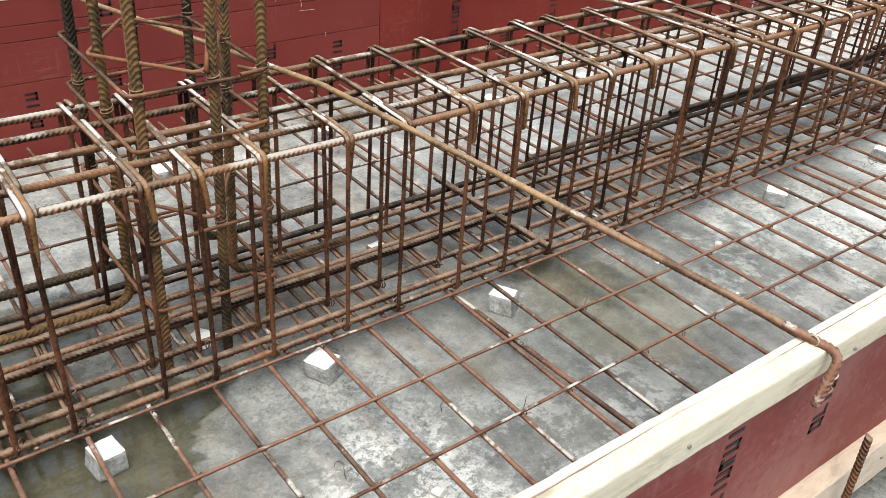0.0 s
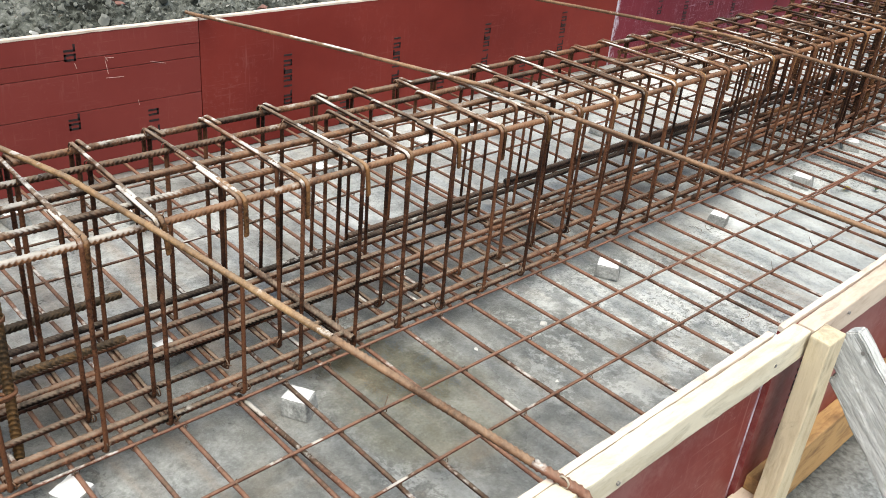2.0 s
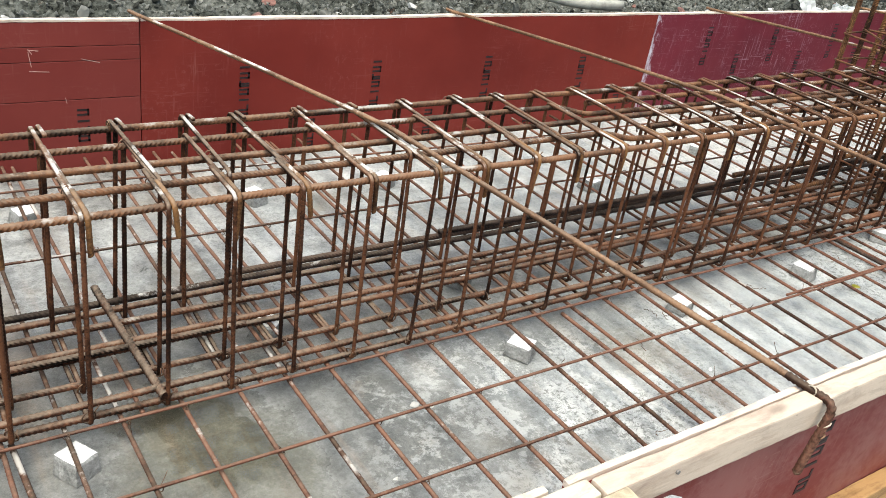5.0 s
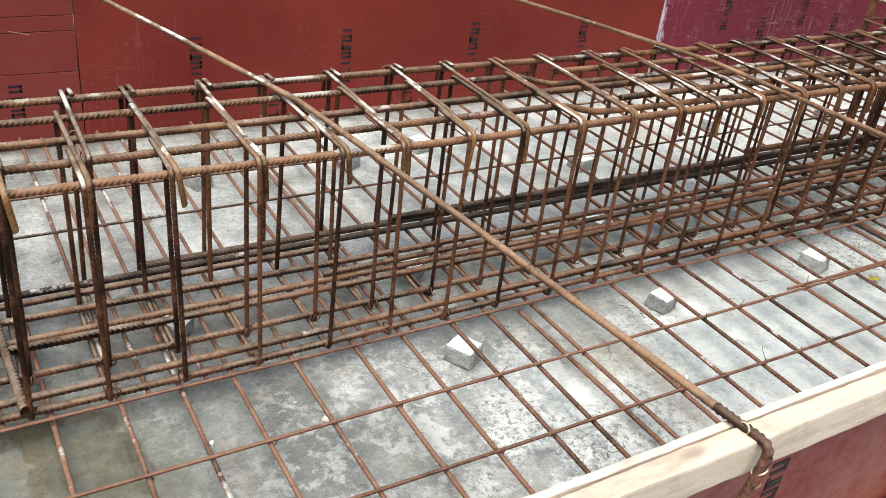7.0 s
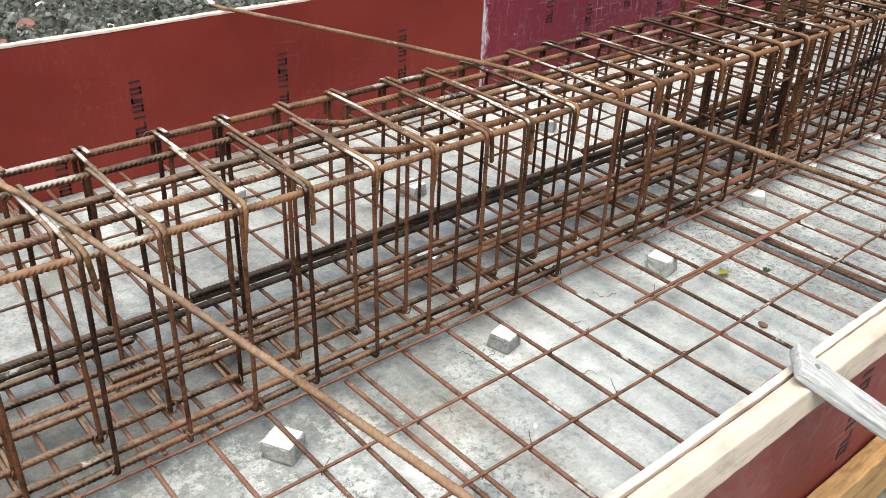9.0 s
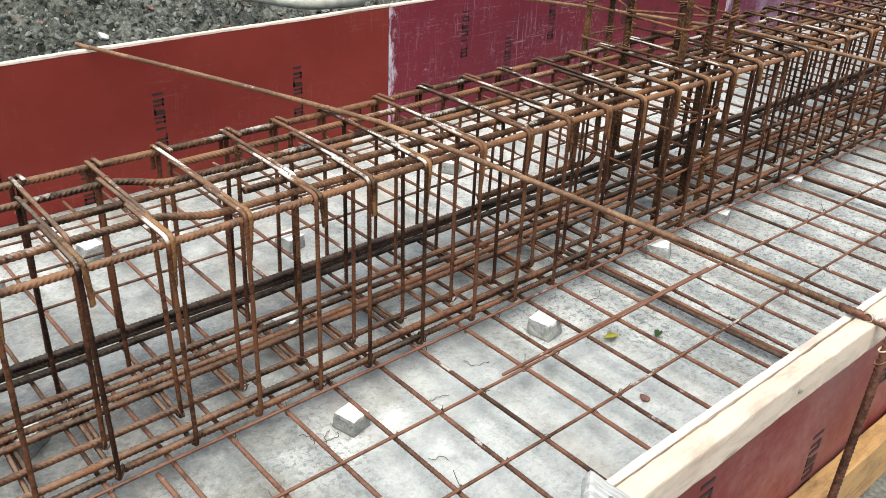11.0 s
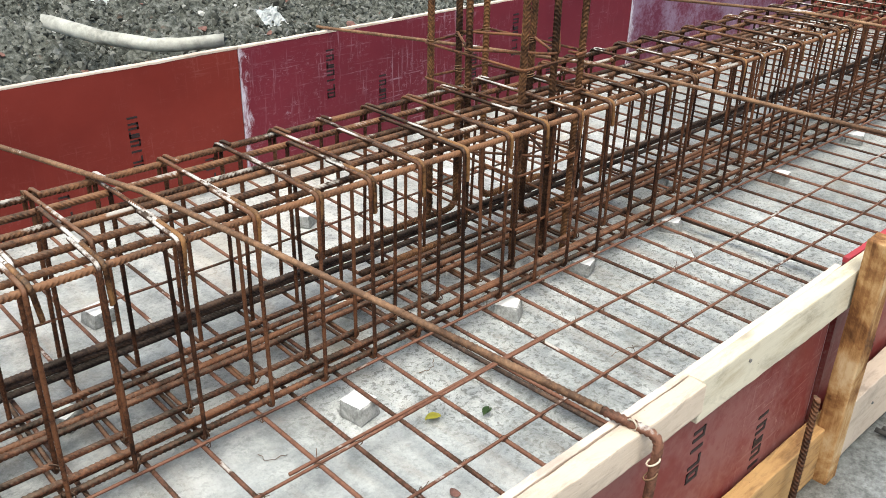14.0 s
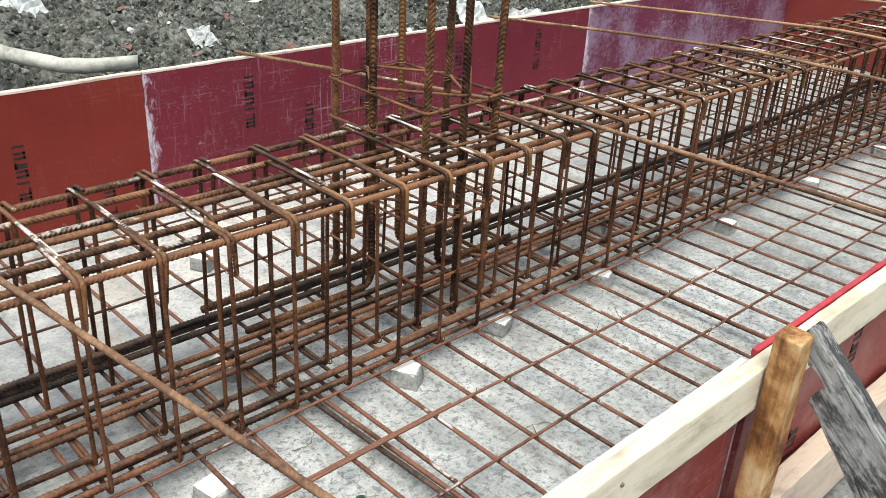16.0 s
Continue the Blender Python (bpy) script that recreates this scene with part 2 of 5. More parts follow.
def make_plywood(name, base, deep, scratch, amount, smeared=False, cloud=0.0, paling=(0.31, 0.25, 0.35)):
    """Film-faced board: smooth resin film with cement haze, scuffs and crossing scratches."""
    m = Nodes(name, 0.4)
    m.bsdf.inputs["Specular IOR Level"].default_value = 0.12
    v = m.shifted()
    c = m.mix(m.ramp(m.noise(v, 2.2, 4, 0.6), (0.3, 0.0), (0.7, 1.0)), deep, base)
    c = m.mix(m.math("MULTIPLY", m.noise(v, 120.0, 2), 0.25), c, deep)
    haze = m.noise(v, 3.0, 6, 0.65)
    patch = m.ramp(haze, (0.45, 0.0), (0.66, 1.0))
    down = m.ramp(m.noise(m.shifted((1.0, 1.0, 0.06)), 95.0, 3, 0.7, 0.3), (0.58, 0.0), (0.68, 1.0))
    along = m.ramp(m.noise(m.shifted((0.06, 1.0, 1.0)), 110.0, 3, 0.7, 0.3), (0.59, 0.0), (0.68, 1.0))
    blot = m.ramp(m.noise(v, 55.0, 6, 0.8), (0.56, 0.0), (0.66, 0.7))
    f = m.math("MULTIPLY", m.math("MAXIMUM", m.math("MULTIPLY", m.math("MAXIMUM", down, along), 0.6), blot), patch)
    c = m.mix(m.math("MULTIPLY", f, amount), c, scratch)
    if cloud:
        veil = m.math("ADD", m.math("MULTIPLY", m.noise(v, 3.2, 4, 0.6), 0.6), m.math("MULTIPLY", m.noise(v, 40.0, 6, 0.8), 0.4))
        c = m.mix(m.ramp(veil, (0.46, 0.0), (0.58, cloud)), c, paling)
    spots = m.ramp(m.voronoi(v, 22.0), (0.02, 1.0), (0.045, 0.0))
    c = m.mix(m.math("MULTIPLY", m.math("MULTIPLY", spots, m.ramp(haze, (0.5, 0.0), (0.6, 1.0))), 0.5), c, scratch)
    if smeared:
        sep = m.tree.nodes.new("ShaderNodeSeparateXYZ")
        m.link(m.coord, sep.inputs[0])
        near = m.ramp(sep.outputs[0], (0.0, 0.43), (0.13, 0.0))
        runs = m.math("ADD", m.math("MULTIPLY", m.noise(m.scaled((1.0, 1.0, 0.35)), 34.0, 7, 0.75, 0.8), 0.7), near)
        c = m.mix(m.ramp(runs, (0.69, 0.0), (0.80, 0.85)), c, (0.60, 0.56, 0.64))
    m.color(c)
    m.rough(m.ramp(haze, (0.35, 0.34), (0.7, 0.55)))
    return m.bump(m.noise(v, 90.0, 3), 0.10, 0.001).mat


def make_timber(name, light, dark, grain=1.0, knots=0.6, rough=0.75):
    """Sawn timber with its grain along the local x axis."""
    m = Nodes(name, rough)
    m.bsdf.inputs["Specular IOR Level"].default_value = 0.2
    v = m.shifted((1.6, 26.0, 26.0))
    g = m.noise(v, 2.2, 6, 0.6, 0.8)
    w = m.noise(m.shifted((2.0, 5.0, 5.0)), 3.5, 6, 0.7)
    c = m.ramp(m.math("ADD", m.math("MULTIPLY", g, 0.34), m.math("MULTIPLY", w, 0.66)), (0.30, dark), (0.50, light), (0.70, tuple(min(1, 1.06 * a) for a in light)))
    k = m.voronoi(m.shifted((3.0, 9.0, 9.0)), 1.5)
    c = m.mix(m.ramp(k, (0.05, knots), (0.14, 0.0)), c, tuple(0.45 * a for a in dark))
    fine = m.noise(m.shifted((6.0, 90.0, 90.0)), 3.0, 4)
    c = m.mix(m.math("MULTIPLY", m.ramp(fine, (0.55, 0.0), (0.75, 1.0)), 0.22), c, dark)
    stain = m.math("MULTIPLY", m.ramp(m.noise(m.shifted((1.0, 3.0, 3.0)), 7.0, 6, 0.7, 0.8), (0.50, 0.0), (0.66, 1.0)), 0.45)
    c = m.mix(stain, c, tuple(0.45 * a + 0.03 for a in dark))
    flecks = m.ramp(m.noise(m.shifted((8.0, 20.0, 20.0)), 9.0, 5, 0.75), (0.66, 0.0), (0.72, 0.7))
    c = m.mix(flecks, c, tuple(0.30 * a for a in dark))
    m.color(c)
    return m.bump(m.math("ADD", g, m.math("MULTIPLY", fine, 0.6)), 0.35 * grain, 0.003).mat


def make_post_wood():
    """Amber timber with brown heart stains, a paler waney side and dark knots, its grain along the local x axis."""
    m = Nodes("stained_amber_timber", 0.75)
    m.bsdf.inputs["Specular IOR Level"].default_value = 0.2
    grain = m.noise(m.shifted((3.0, 40.0, 40.0)), 2.4, 6, 0.65, 0.6)
    patch = m.noise(m.shifted((1.0, 1.3, 1.3)), 9.0, 6, 0.65, 0.4)
    c = m.ramp(m.math("ADD", m.math("MULTIPLY", patch, 0.80), m.math("MULTIPLY", grain, 0.20)), (0.38, (0.105, 0.042, 0.015)), (0.46, (0.235, 0.110, 0.040)), (0.53, (0.38, 0.22, 0.095)), (0.62, (0.50, 0.36, 0.21)))
    k = m.voronoi(m.shifted((2.4, 6.0, 6.0)), 2.2)
    c = m.mix(m.ramp(k, (0.05, 0.9), (0.16, 0.0)), c, (0.045, 0.018, 0.008))
    m.color(c)
    return m.bump(m.math("ADD", grain, m.math("MULTIPLY", patch, 0.5)), 0.6, 0.003).mat


def make_weathered(name, light, dark, char=0.5, relief=1.0):
    """Old grey timber: silvered fibres, black cracks along the grain and charred blotches."""
    m = Nodes(name, 0.9)
    m.bsdf.inputs["Specular IOR Level"].default_value = 0.2
    fibre = m.noise(m.shifted((7.0, 55.0, 55.0)), 3.0, 7, 0.75, 0.5)
    cracks = m.ramp(m.noise(m.shifted((0.7, 13.0, 13.0)), 2.2, 5, 0.6, 1.0), (0.478, 0.0), (0.496, 1.0), (0.504, 1.0), (0.522, 0.0))
    blotch = m.math("ADD", m.math("MULTIPLY", m.noise(m.shifted((1.0, 2.6, 2.6)), 7.0, 6, 0.7, 0.3), 0.75), m.math("MULTIPLY", m.noise(m.shifted((9.0, 30.0, 30.0)), 5.0, 5, 0.75), 0.25))
    c = m.ramp(fibre, (0.36, tuple(0.62 * a for a in light)), (0.52, light), (0.66, tuple(min(0.75, 1.3 * a) for a in light)))
    c = m.mix(m.math("MULTIPLY", m.ramp(blotch, (0.44, 0.0), (0.53, 1.0)), char), c, dark)
    c = m.mix(m.math("MULTIPLY", cracks, 0.75), c, dark)
    c = m.mix(m.ramp(m.noise(m.shifted((3.0, 6.0, 6.0)), 14.0, 5, 0.75), (0.58, 0.0), (0.68, 0.5)), c, tuple(min(0.8, 1.7 * a) for a in light))
    m.color(c)
    return m.bump(m.math("SUBTRACT", fibre, m.math("MULTIPLY", cracks, 0.5)), relief, 0.006).mat


def make_soil():
    m = Nodes("dug_soil", 0.95)
    m.bsdf.inputs["Specular IOR Level"].default_value = 0.15
    v = m.coord
    f = m.math("ADD", m.math("MULTIPLY", m.noise(v, 2.5, 5, 0.6), 0.4), m.math("MULTIPLY", m.noise(v, 30.0, 6, 0.7), 0.6))
    c = m.ramp(f, (0.40, (0.012, 0.013, 0.010)), (0.48, (0.062, 0.066, 0.056)), (0.57, (0.150, 0.156, 0.138)), (0.68, (0.30, 0.30, 0.275)))
    c = m.mix(m.ramp(m.noise(v, 11.0, 5, 0.7), (0.62, 0.0), (0.70, 0.6)), c, (0.16, 0.085, 0.06))
    m.color(c)
    return m.bump(m.noise(v, 55.0, 7, 0.7), 0.9, 0.02).mat


def make_clod():
    m = Nodes("soil_clods", 0.95)
    m.bsdf.inputs["Specular IOR Level"].default_value = 0.15
    geo = m.tree.nodes.new("ShaderNodeNewGeometry")
    f = m.math("ADD", m.math("MULTIPLY", geo.outputs["Random Per Island"], 0.7), m.math("MULTIPLY", m.noise(m.coord, 60.0, 5, 0.7), 0.3))
    m.color(m.ramp(f, (0.20, (0.030, 0.031, 0.026)), (0.50, (0.112, 0.115, 0.100)), (0.80, (0.205, 0.206, 0.186)), (0.865, (0.33, 0.33, 0.31)), (0.90, (0.150, 0.080, 0.062))))
    return m.bump(m.noise(m.coord, 120.0, 5, 0.7), 0.8, 0.005).mat


def plain(name, color, rough=0.7, vary=0.25, scale=40.0, bump=0.3, depth=0.002):
    m = Nodes(name, rough)
    v = m.shifted()
    f = m.math("ADD", m.math("MULTIPLY", m.noise(v, scale, 5, 0.65), 0.6), m.math("MULTIPLY", m.noise(v, scale / 7, 3), 0.4))
    lo, hi = tuple(a * (1 - vary) for a in color), tuple(min(1, a * (1 + vary)) for a in color)
    m.color(m.ramp(f, (0.35, lo), (0.65, hi)))
    return m.bump(m.noise(v, scale * 2, 5, 0.7), bump, depth).mat


def make_block():
    """Cast cement, grey on its sides and paler on its upward faces."""
    m = Nodes("cast_cement", 0.9)
    v = m.shifted()
    rough, grain = m.noise(v, 30.0, 6, 0.7), m.noise(v, 150.0, 4, 0.7)
    c = m.ramp(m.math("ADD", m.math("MULTIPLY", rough, 0.6), m.math("MULTIPLY", grain, 0.4)), (0.38, (0.13, 0.135, 0.13)), (0.62, (0.36, 0.365, 0.355)))
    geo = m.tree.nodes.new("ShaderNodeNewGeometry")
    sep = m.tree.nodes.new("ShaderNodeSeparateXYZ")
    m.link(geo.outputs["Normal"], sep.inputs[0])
    paling = m.ramp(m.math("ADD", sep.outputs[2], m.math("MULTIPLY", m.math("SUBTRACT", rough, 0.5), 0.5)), (0.55, 0.0), (0.80, 0.92))
    m.color(m.mix(paling, c, (0.66, 0.66, 0.65)))
    return m.bump(m.math("ADD", rough, grain), 0.8, 0.003).mat


def make_water(name, tint, ior=1.45):
    m = Nodes(name, 0.02)
    nodes, out = m.tree.nodes, m.tree.nodes["Material Output"]
    glossy, clear, mixer, fresnel = (nodes.new(k) for k in ("ShaderNodeBsdfGlossy", "ShaderNodeBsdfTransparent", "ShaderNodeMixShader", "ShaderNodeFresnel"))
    glossy.inputs["Roughness"].default_value = 0.03
    clear.inputs["Color"].default_value = (*tint, 1)
    fresnel.inputs["IOR"].default_value = ior
    m.link(fresnel.outputs[0], mixer.inputs[0])
    m.link(clear.outputs[0], mixer.inputs[1])
    m.link(glossy.outputs[0], mixer.inputs[2])
    m.link(mixer.outputs[0], out.inputs["Surface"])
    return m.mat


MAT_CONCRETE = make_concrete()
MAT_RED = make_plywood("red_film_board", (0.205, 0.042, 0.035), (0.158, 0.029, 0.025), (0.42, 0.24, 0.21), 0.25)
MAT_RED_DEEP = make_plywood("deep_red_film_board", (0.206, 0.033, 0.025), (0.140, 0.020, 0.016), (0.42, 0.22, 0.19), 0.25)
MAT_PURPLE = make_plywood("used_purple_film_board", (0.165, 0.024, 0.036), (0.115, 0.017, 0.027), (0.46, 0.35, 0.42), 0.62, True)
MAT_VIOLET = make_plywood("hazed_violet_film_board", (0.145, 0.034, 0.062), (0.105, 0.020, 0.040), (0.50, 0.44, 0.52), 0.8, True, 0.55)
MAT_BROWNRED = make_plywood("dull_red_film_board", (0.195, 0.035, 0.030), (0.145, 0.024, 0.022), (0.45, 0.29, 0.26), 0.8, False, 0.42, (0.30, 0.155, 0.140))
MAT_PLYEDGE = make_timber("raw_board_edge", (0.66, 0.55, 0.46), (0.36, 0.27, 0.21), 1.6, 0.0)
MAT_SHADEBOARD = make_timber("dark_stop_board", (0.10, 0.07, 0.05), (0.05, 0.035, 0.025))
MAT_PINE = make_timber("fresh_pine", (0.57, 0.51, 0.395), (0.42, 0.35, 0.245), 1.0)
MAT_PINE_PINK = make_timber("pinkish_pine", (0.54, 0.44, 0.35), (0.38, 0.285, 0.22), 1.0)
MAT_OLDPINE = make_timber("amber_pine", (0.43, 0.255, 0.110), (0.120, 0.050, 0.020), 2.2, 0.9)
MAT_PINE_YELLOW = make_timber("yellow_pine", (0.53, 0.445, 0.31), (0.32, 0.245, 0.15), 1.8)
MAT_SPLINTER = make_timber("brown_broken_wood", (0.22, 0.135, 0.085), (0.08, 0.045, 0.028), 2.0)
MAT_POST = make_post_wood()
MAT_GREYWOOD = make_weathered("weathered_grey_wood", (0.30, 0.30, 0.295), (0.022, 0.022, 0.023), 0.85)
MAT_PALEWOOD = make_weathered("cement_whitened_wood", (0.52, 0.52, 0.505), (0.19, 0.188, 0.18), 0.30, 0.5)
MAT_LOG = plain("bare_grey_log", (0.34, 0.335, 0.295), 0.85, 0.45, 22.0, 0.5, 0.004)
MAT_SOIL = make_soil()
MAT_CLOD = make_clod()
MAT_BRICK = plain("broken_brick", (0.155, 0.075, 0.060), 0.9, 0.5)
MAT_RUBBLE = plain("pale_rubble", (0.50, 0.49, 0.46), 0.9, 0.25)
MAT_PLASTIC = plain("dirty_white_plastic", (0.66, 0.68, 0.67), 0.45, 0.2, 12.0)
MAT_BLOCK = make_block()
MAT_PAVING = plain("damp_grey_pavement", (0.195, 0.208, 0.208), 0.6, 0.65, 90.0, 0.8, 0.004)
MAT_PRINT = plain("black_stamp_ink", (0.016, 0.007, 0.007), 0.6, 0.5, 150.0, 0.05)
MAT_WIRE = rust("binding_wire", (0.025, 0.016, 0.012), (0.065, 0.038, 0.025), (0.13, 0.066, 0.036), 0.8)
MAT_SCRATCH = plain("pale_scratch", (0.55, 0.36, 0.32), 0.8, 0.4)
MAT_CHAR = plain("charred_wood", (0.045, 0.043, 0.041), 0.9, 0.5, 30.0, 0.8, 0.004)
MAT_NAIL = plain("dull_nail_steel", (0.16, 0.15, 0.14), 0.5, 0.3)
MAT_PALENAIL = plain("pale_nail_steel", (0.42, 0.36, 0.28), 0.45, 0.3)
MAT_REDEDGE = plain("red_painted_edge", (0.34, 0.028, 0.036), 0.6, 0.35)
MAT_LEAF_Y = plain("yellow_leaf", (0.45, 0.42, 0.05), 0.5, 0.2)
MAT_LEAF_G = plain("green_leaf", (0.05, 0.10, 0.03), 0.5, 0.2)
MAT_WATER = make_water("murky_puddle_water", (0.90, 0.89, 0.83), 1.8)
MAT_FILM = make_water("thin_water_film", (0.97, 0.965, 0.94), 1.6)


# ---- building blocks ----
def as_mesh(bm, name, smooth=False):
    me = bpy.data.meshes.new(name)
    bm.to_mesh(me)
    bm.free()
    if smooth:
        me.shade_smooth()
    return me


def thing(name, place, label, category, group="", kind=""):
    ob = new(name)
    ob.empty_display_size = 0.1
    ob.matrix_basis = Matrix.Translation(place)
    return tagged(ob, label, category, group, kind)


def part(name, me, material, parent=None, label="", m=None):
    """One mesh object. m is its pose within its parent, or in the world for a thing of its own."""
    if isinstance(me, bmesh.types.BMesh):
        me = as_mesh(me, name)
    if not me.materials:
        me.materials.append(material)
    ob = new(name, me)
    ob.parent = parent
    ob.matrix_basis = m or Matrix.Identity(4)
    return tagged(ob, label)


def box(sx, sy, sz, bevel=0.002, seg=1, at=(0, 0, 0), jitter=0.0, rnd=None):
    """A bevelled box with its centre at a place."""
    bm = bmesh.new()
    bmesh.ops.create_cube(bm, size=1, matrix=Matrix.Translation(at) @ Matrix.Diagonal((sx, sy, sz, 1)))
    if jitter:
        for v in bm.verts:
            v.co += Vector([(rnd or rng).uniform(-jitter, jitter) for _ in range(3)])
    if bevel:
        bmesh.ops.bevel(bm, geom=bm.edges[:], offset=bevel, segments=seg, affect="EDGES", profile=0.6)
    return bm


def plank(length, w, h, wander=0.002, bevel=0.003, cuts=10, seed=0):
    """A sawn timber along x from 0 to length, centred on y and z, with slightly wavy, worn arrises."""
    r = random.Random(seed)
    bm = bmesh.new()
    bmesh.ops.create_cube(bm, size=1, matrix=Matrix.Translation((length / 2, 0, 0)) @ Matrix.Diagonal((length, w, h, 1)))
    long_edges = [e for e in bm.edges if abs(e.verts[0].co.x - e.verts[1].co.x) > length / 2]
    bmesh.ops.bevel(bm, geom=bm.edges[:], offset=bevel, segments=2, affect="EDGES", profile=0.6)
    long_edges = [e for e in bm.edges if abs(e.verts[0].co.x - e.verts[1].co.x) > length / 2]
    bmesh.ops.subdivide_edges(bm, edges=long_edges, cuts=cuts)
    off = r.uniform(0, 50)
    for v in bm.verts:
        v.co += wander * noise.noise_vector(Vector((v.co.x * 3 + off, v.co.y * 12, v.co.z * 12)))
        v.co += Vector((0, 0.5, 1)) * wander * 0.45 * noise.noise(Vector((v.co.x * 31 + off, v.co.y * 40, v.co.z * 40)))
    return bm


def rounded(points, radius, steps=6):
    """A polyline with its inner corners turned into arcs."""
    pts = [Vector(p) for p in points]
    out = [pts[0]]
    for a, b, c in zip(pts, pts[1:], pts[2:]):
        u, v = (a - b).normalized(), (c - b).normalized()
        ang = u.angle(v)
        d = min(radius / max(math.tan(ang / 2), 1e-3), 0.49 * (a - b).length, 0.49 * (c - b).length)
        p, q = b + u * d, b + v * d
        for k in range(steps + 1):
            t = k / steps
            out.append((1 - t) ** 2 * p + 2 * t * (1 - t) * b + t * t * q)
    return out + [pts[-1]]


def bar(points, r, pitch=0.0, rib=0.10, sides=8, slant=0.9, fin=0.07, name="bar", rings=3, ribbed_to=1e9, chevron=False, roll=0.0):
    """A steel bar swept along points. With a pitch it has slanted ribs between two smooth fins, as rolled bar has."""
    pts = np.array([tuple(p) for p in points], float)
    seg = np.linalg.norm(np.diff(pts, axis=0), axis=1)
    pts, seg = pts[np.r_[True, seg > 1e-7]], seg[seg > 1e-7]
    s = np.r_[0, np.cumsum(seg)]
    if pitch:
        n = max(2, int(s[-1] / pitch))
        steps, lift = ((0.0, 0.50, 0.62, 0.86), (0, 0, 1, 1)) if rings == 4 else ((0.0, 0.46, 0.72), (0, 1, 1)) if rings == 3 else ((0.0, 0.5), (0, 1))
        at = (np.arange(n)[:, None] + np.array(steps)).ravel() / n * s[-1]
        swell = np.tile(np.array(lift) * rib, n)
        keep = at < ribbed_to
        beyond = np.arange(ribbed_to, s[-1], 0.15) if ribbed_to < s[-1] else np.zeros(0)
        at, swell = np.r_[at[keep], beyond, s[-1]], np.r_[swell[keep], 0 * beyond, 0.0]
    else:
        at, swell = s, np.zeros(len(s))
    c = np.stack([np.interp(at, s, pts[:, k]) for k in range(3)], 1)
    tan = np.gradient(c, axis=0)
    tan /= np.linalg.norm(tan, axis=1)[:, None] + 1e-12
    up = np.zeros_like(tan)
    first = np.cross(tan[0], (0.31, 0.22, 0.93) if abs(tan[0][2]) < 0.9 else (1, 0, 0))
    first = first / np.linalg.norm(first)
    up[0] = first * math.cos(roll) + np.cross(tan[0], first) * math.sin(roll)
    for k in range(1, len(tan)):
        w = up[k - 1] - tan[k] * (up[k - 1] @ tan[k])
        up[k] = w / np.linalg.norm(w)
    side = np.cross(tan, up)
    ang = np.arange(sides) / sides * 2 * np.pi
    fins = 1 + (fin * (np.abs(np.cos(ang)) > 0.98) if pitch else 0 * ang)
    ribbed = np.where(np.abs(np.cos(ang)) > 0.8, 0.0, 1.0) if pitch and sides > 8 and not chevron else 1 + 0 * ang
    rad = r * (fins[None] + swell[:, None] * ribbed[None])
    v = c[:, None] + rad[..., None] * (np.cos(ang)[None, :, None] * up[:, None] + np.sin(ang)[None, :, None] * side[:, None])
    if pitch:
        lean = slant * r * (np.abs(np.cos(ang)) if chevron else np.cos(ang))
        lean = lean[None, :, None] * tan[:, None]
        lean[0] = lean[-1] = 0
        v = v + lean
    m = len(c)
    verts = v.reshape(-1, 3)
    i, j = np.meshgrid(np.arange(m - 1), np.arange(sides), indexing="ij")
    k = (j + 1) % sides
    quads = np.stack([i * sides + j, i * sides + k, (i + 1) * sides + k, (i + 1) * sides + j], -1).reshape(-1, 4)
    faces = quads.tolist() + [list(range(sides))[::-1], list(range((m - 1) * sides, m * sides))]
    me = bpy.data.meshes.new(name)
    me.from_pydata(verts.tolist(), [], faces)
    me.shade_smooth()
    return me


def straight(a, b, n=2, sway=0.0, seed=0):
    """Points along a line that sways a little from side to side."""
    a, b = Vector(a), Vector(b)
    out = []
    for k in range(n):
        t = k / (n - 1)
        p = a.lerp(b, t)
        q = Vector((seed * 3.7 + (b - a).length * t * 0.9, seed, 0.3))
        out.append(p + sway * noise.noise_vector(q))
    return out


# ---- the setting ----
X0, X1 = -1.2, 9.10            # the bay's length
BACK, FRONT = 2.70, 0.455      # inner faces of the two side forms
TOP = 0.505                    # top of the forms


def ground_height(x, y):
    if y < BACK + 0.03:
        return -0.06
    d = y - BACK
    h = 0.20 + 0.05 * d
    if d < 9:
        p = Vector((x, y, 0.0))
        h += 0.10 * noise.noise(p * 1.1) + 0.055 * noise.noise(p * 3.3) + 0.060 * abs(noise.noise(p * 7.0)) + 0.065 * abs(noise.noise(p * 15.0)) + 0.022 * noise.noise(p * 33.0)
    return h


def build_ground():
    xs = [-600, -60, -12, -4] + [-1.5 + 0.022 * k for k in range(0, 590)] + [14, 25, 70, 600]
    ys = [-600, -60, -8, -3, 0, BACK + 0.02, BACK + 0.04] + [BACK + 0.06 + 0.022 * k for k in range(0, 150)] + [6.4, 7, 8, 10, 15, 40, 600]
    verts = [(x, y, ground_height(x, y)) for y in ys for x in xs]
    n = len(xs)
    faces = [(j * n + i, j * n + i + 1, (j + 1) * n + i + 1, (j + 1) * n + i) for j in range(len(ys) - 1) for i in range(n - 1)]
    me = bpy.data.meshes.new("ground")
    me.from_pydata(verts, [], faces)
    me.shade_smooth()
    tagged(part("ground", me, MAT_SOIL), "dark grey dug soil, lumpy and damp, around the formwork", "ground", kind="structure")


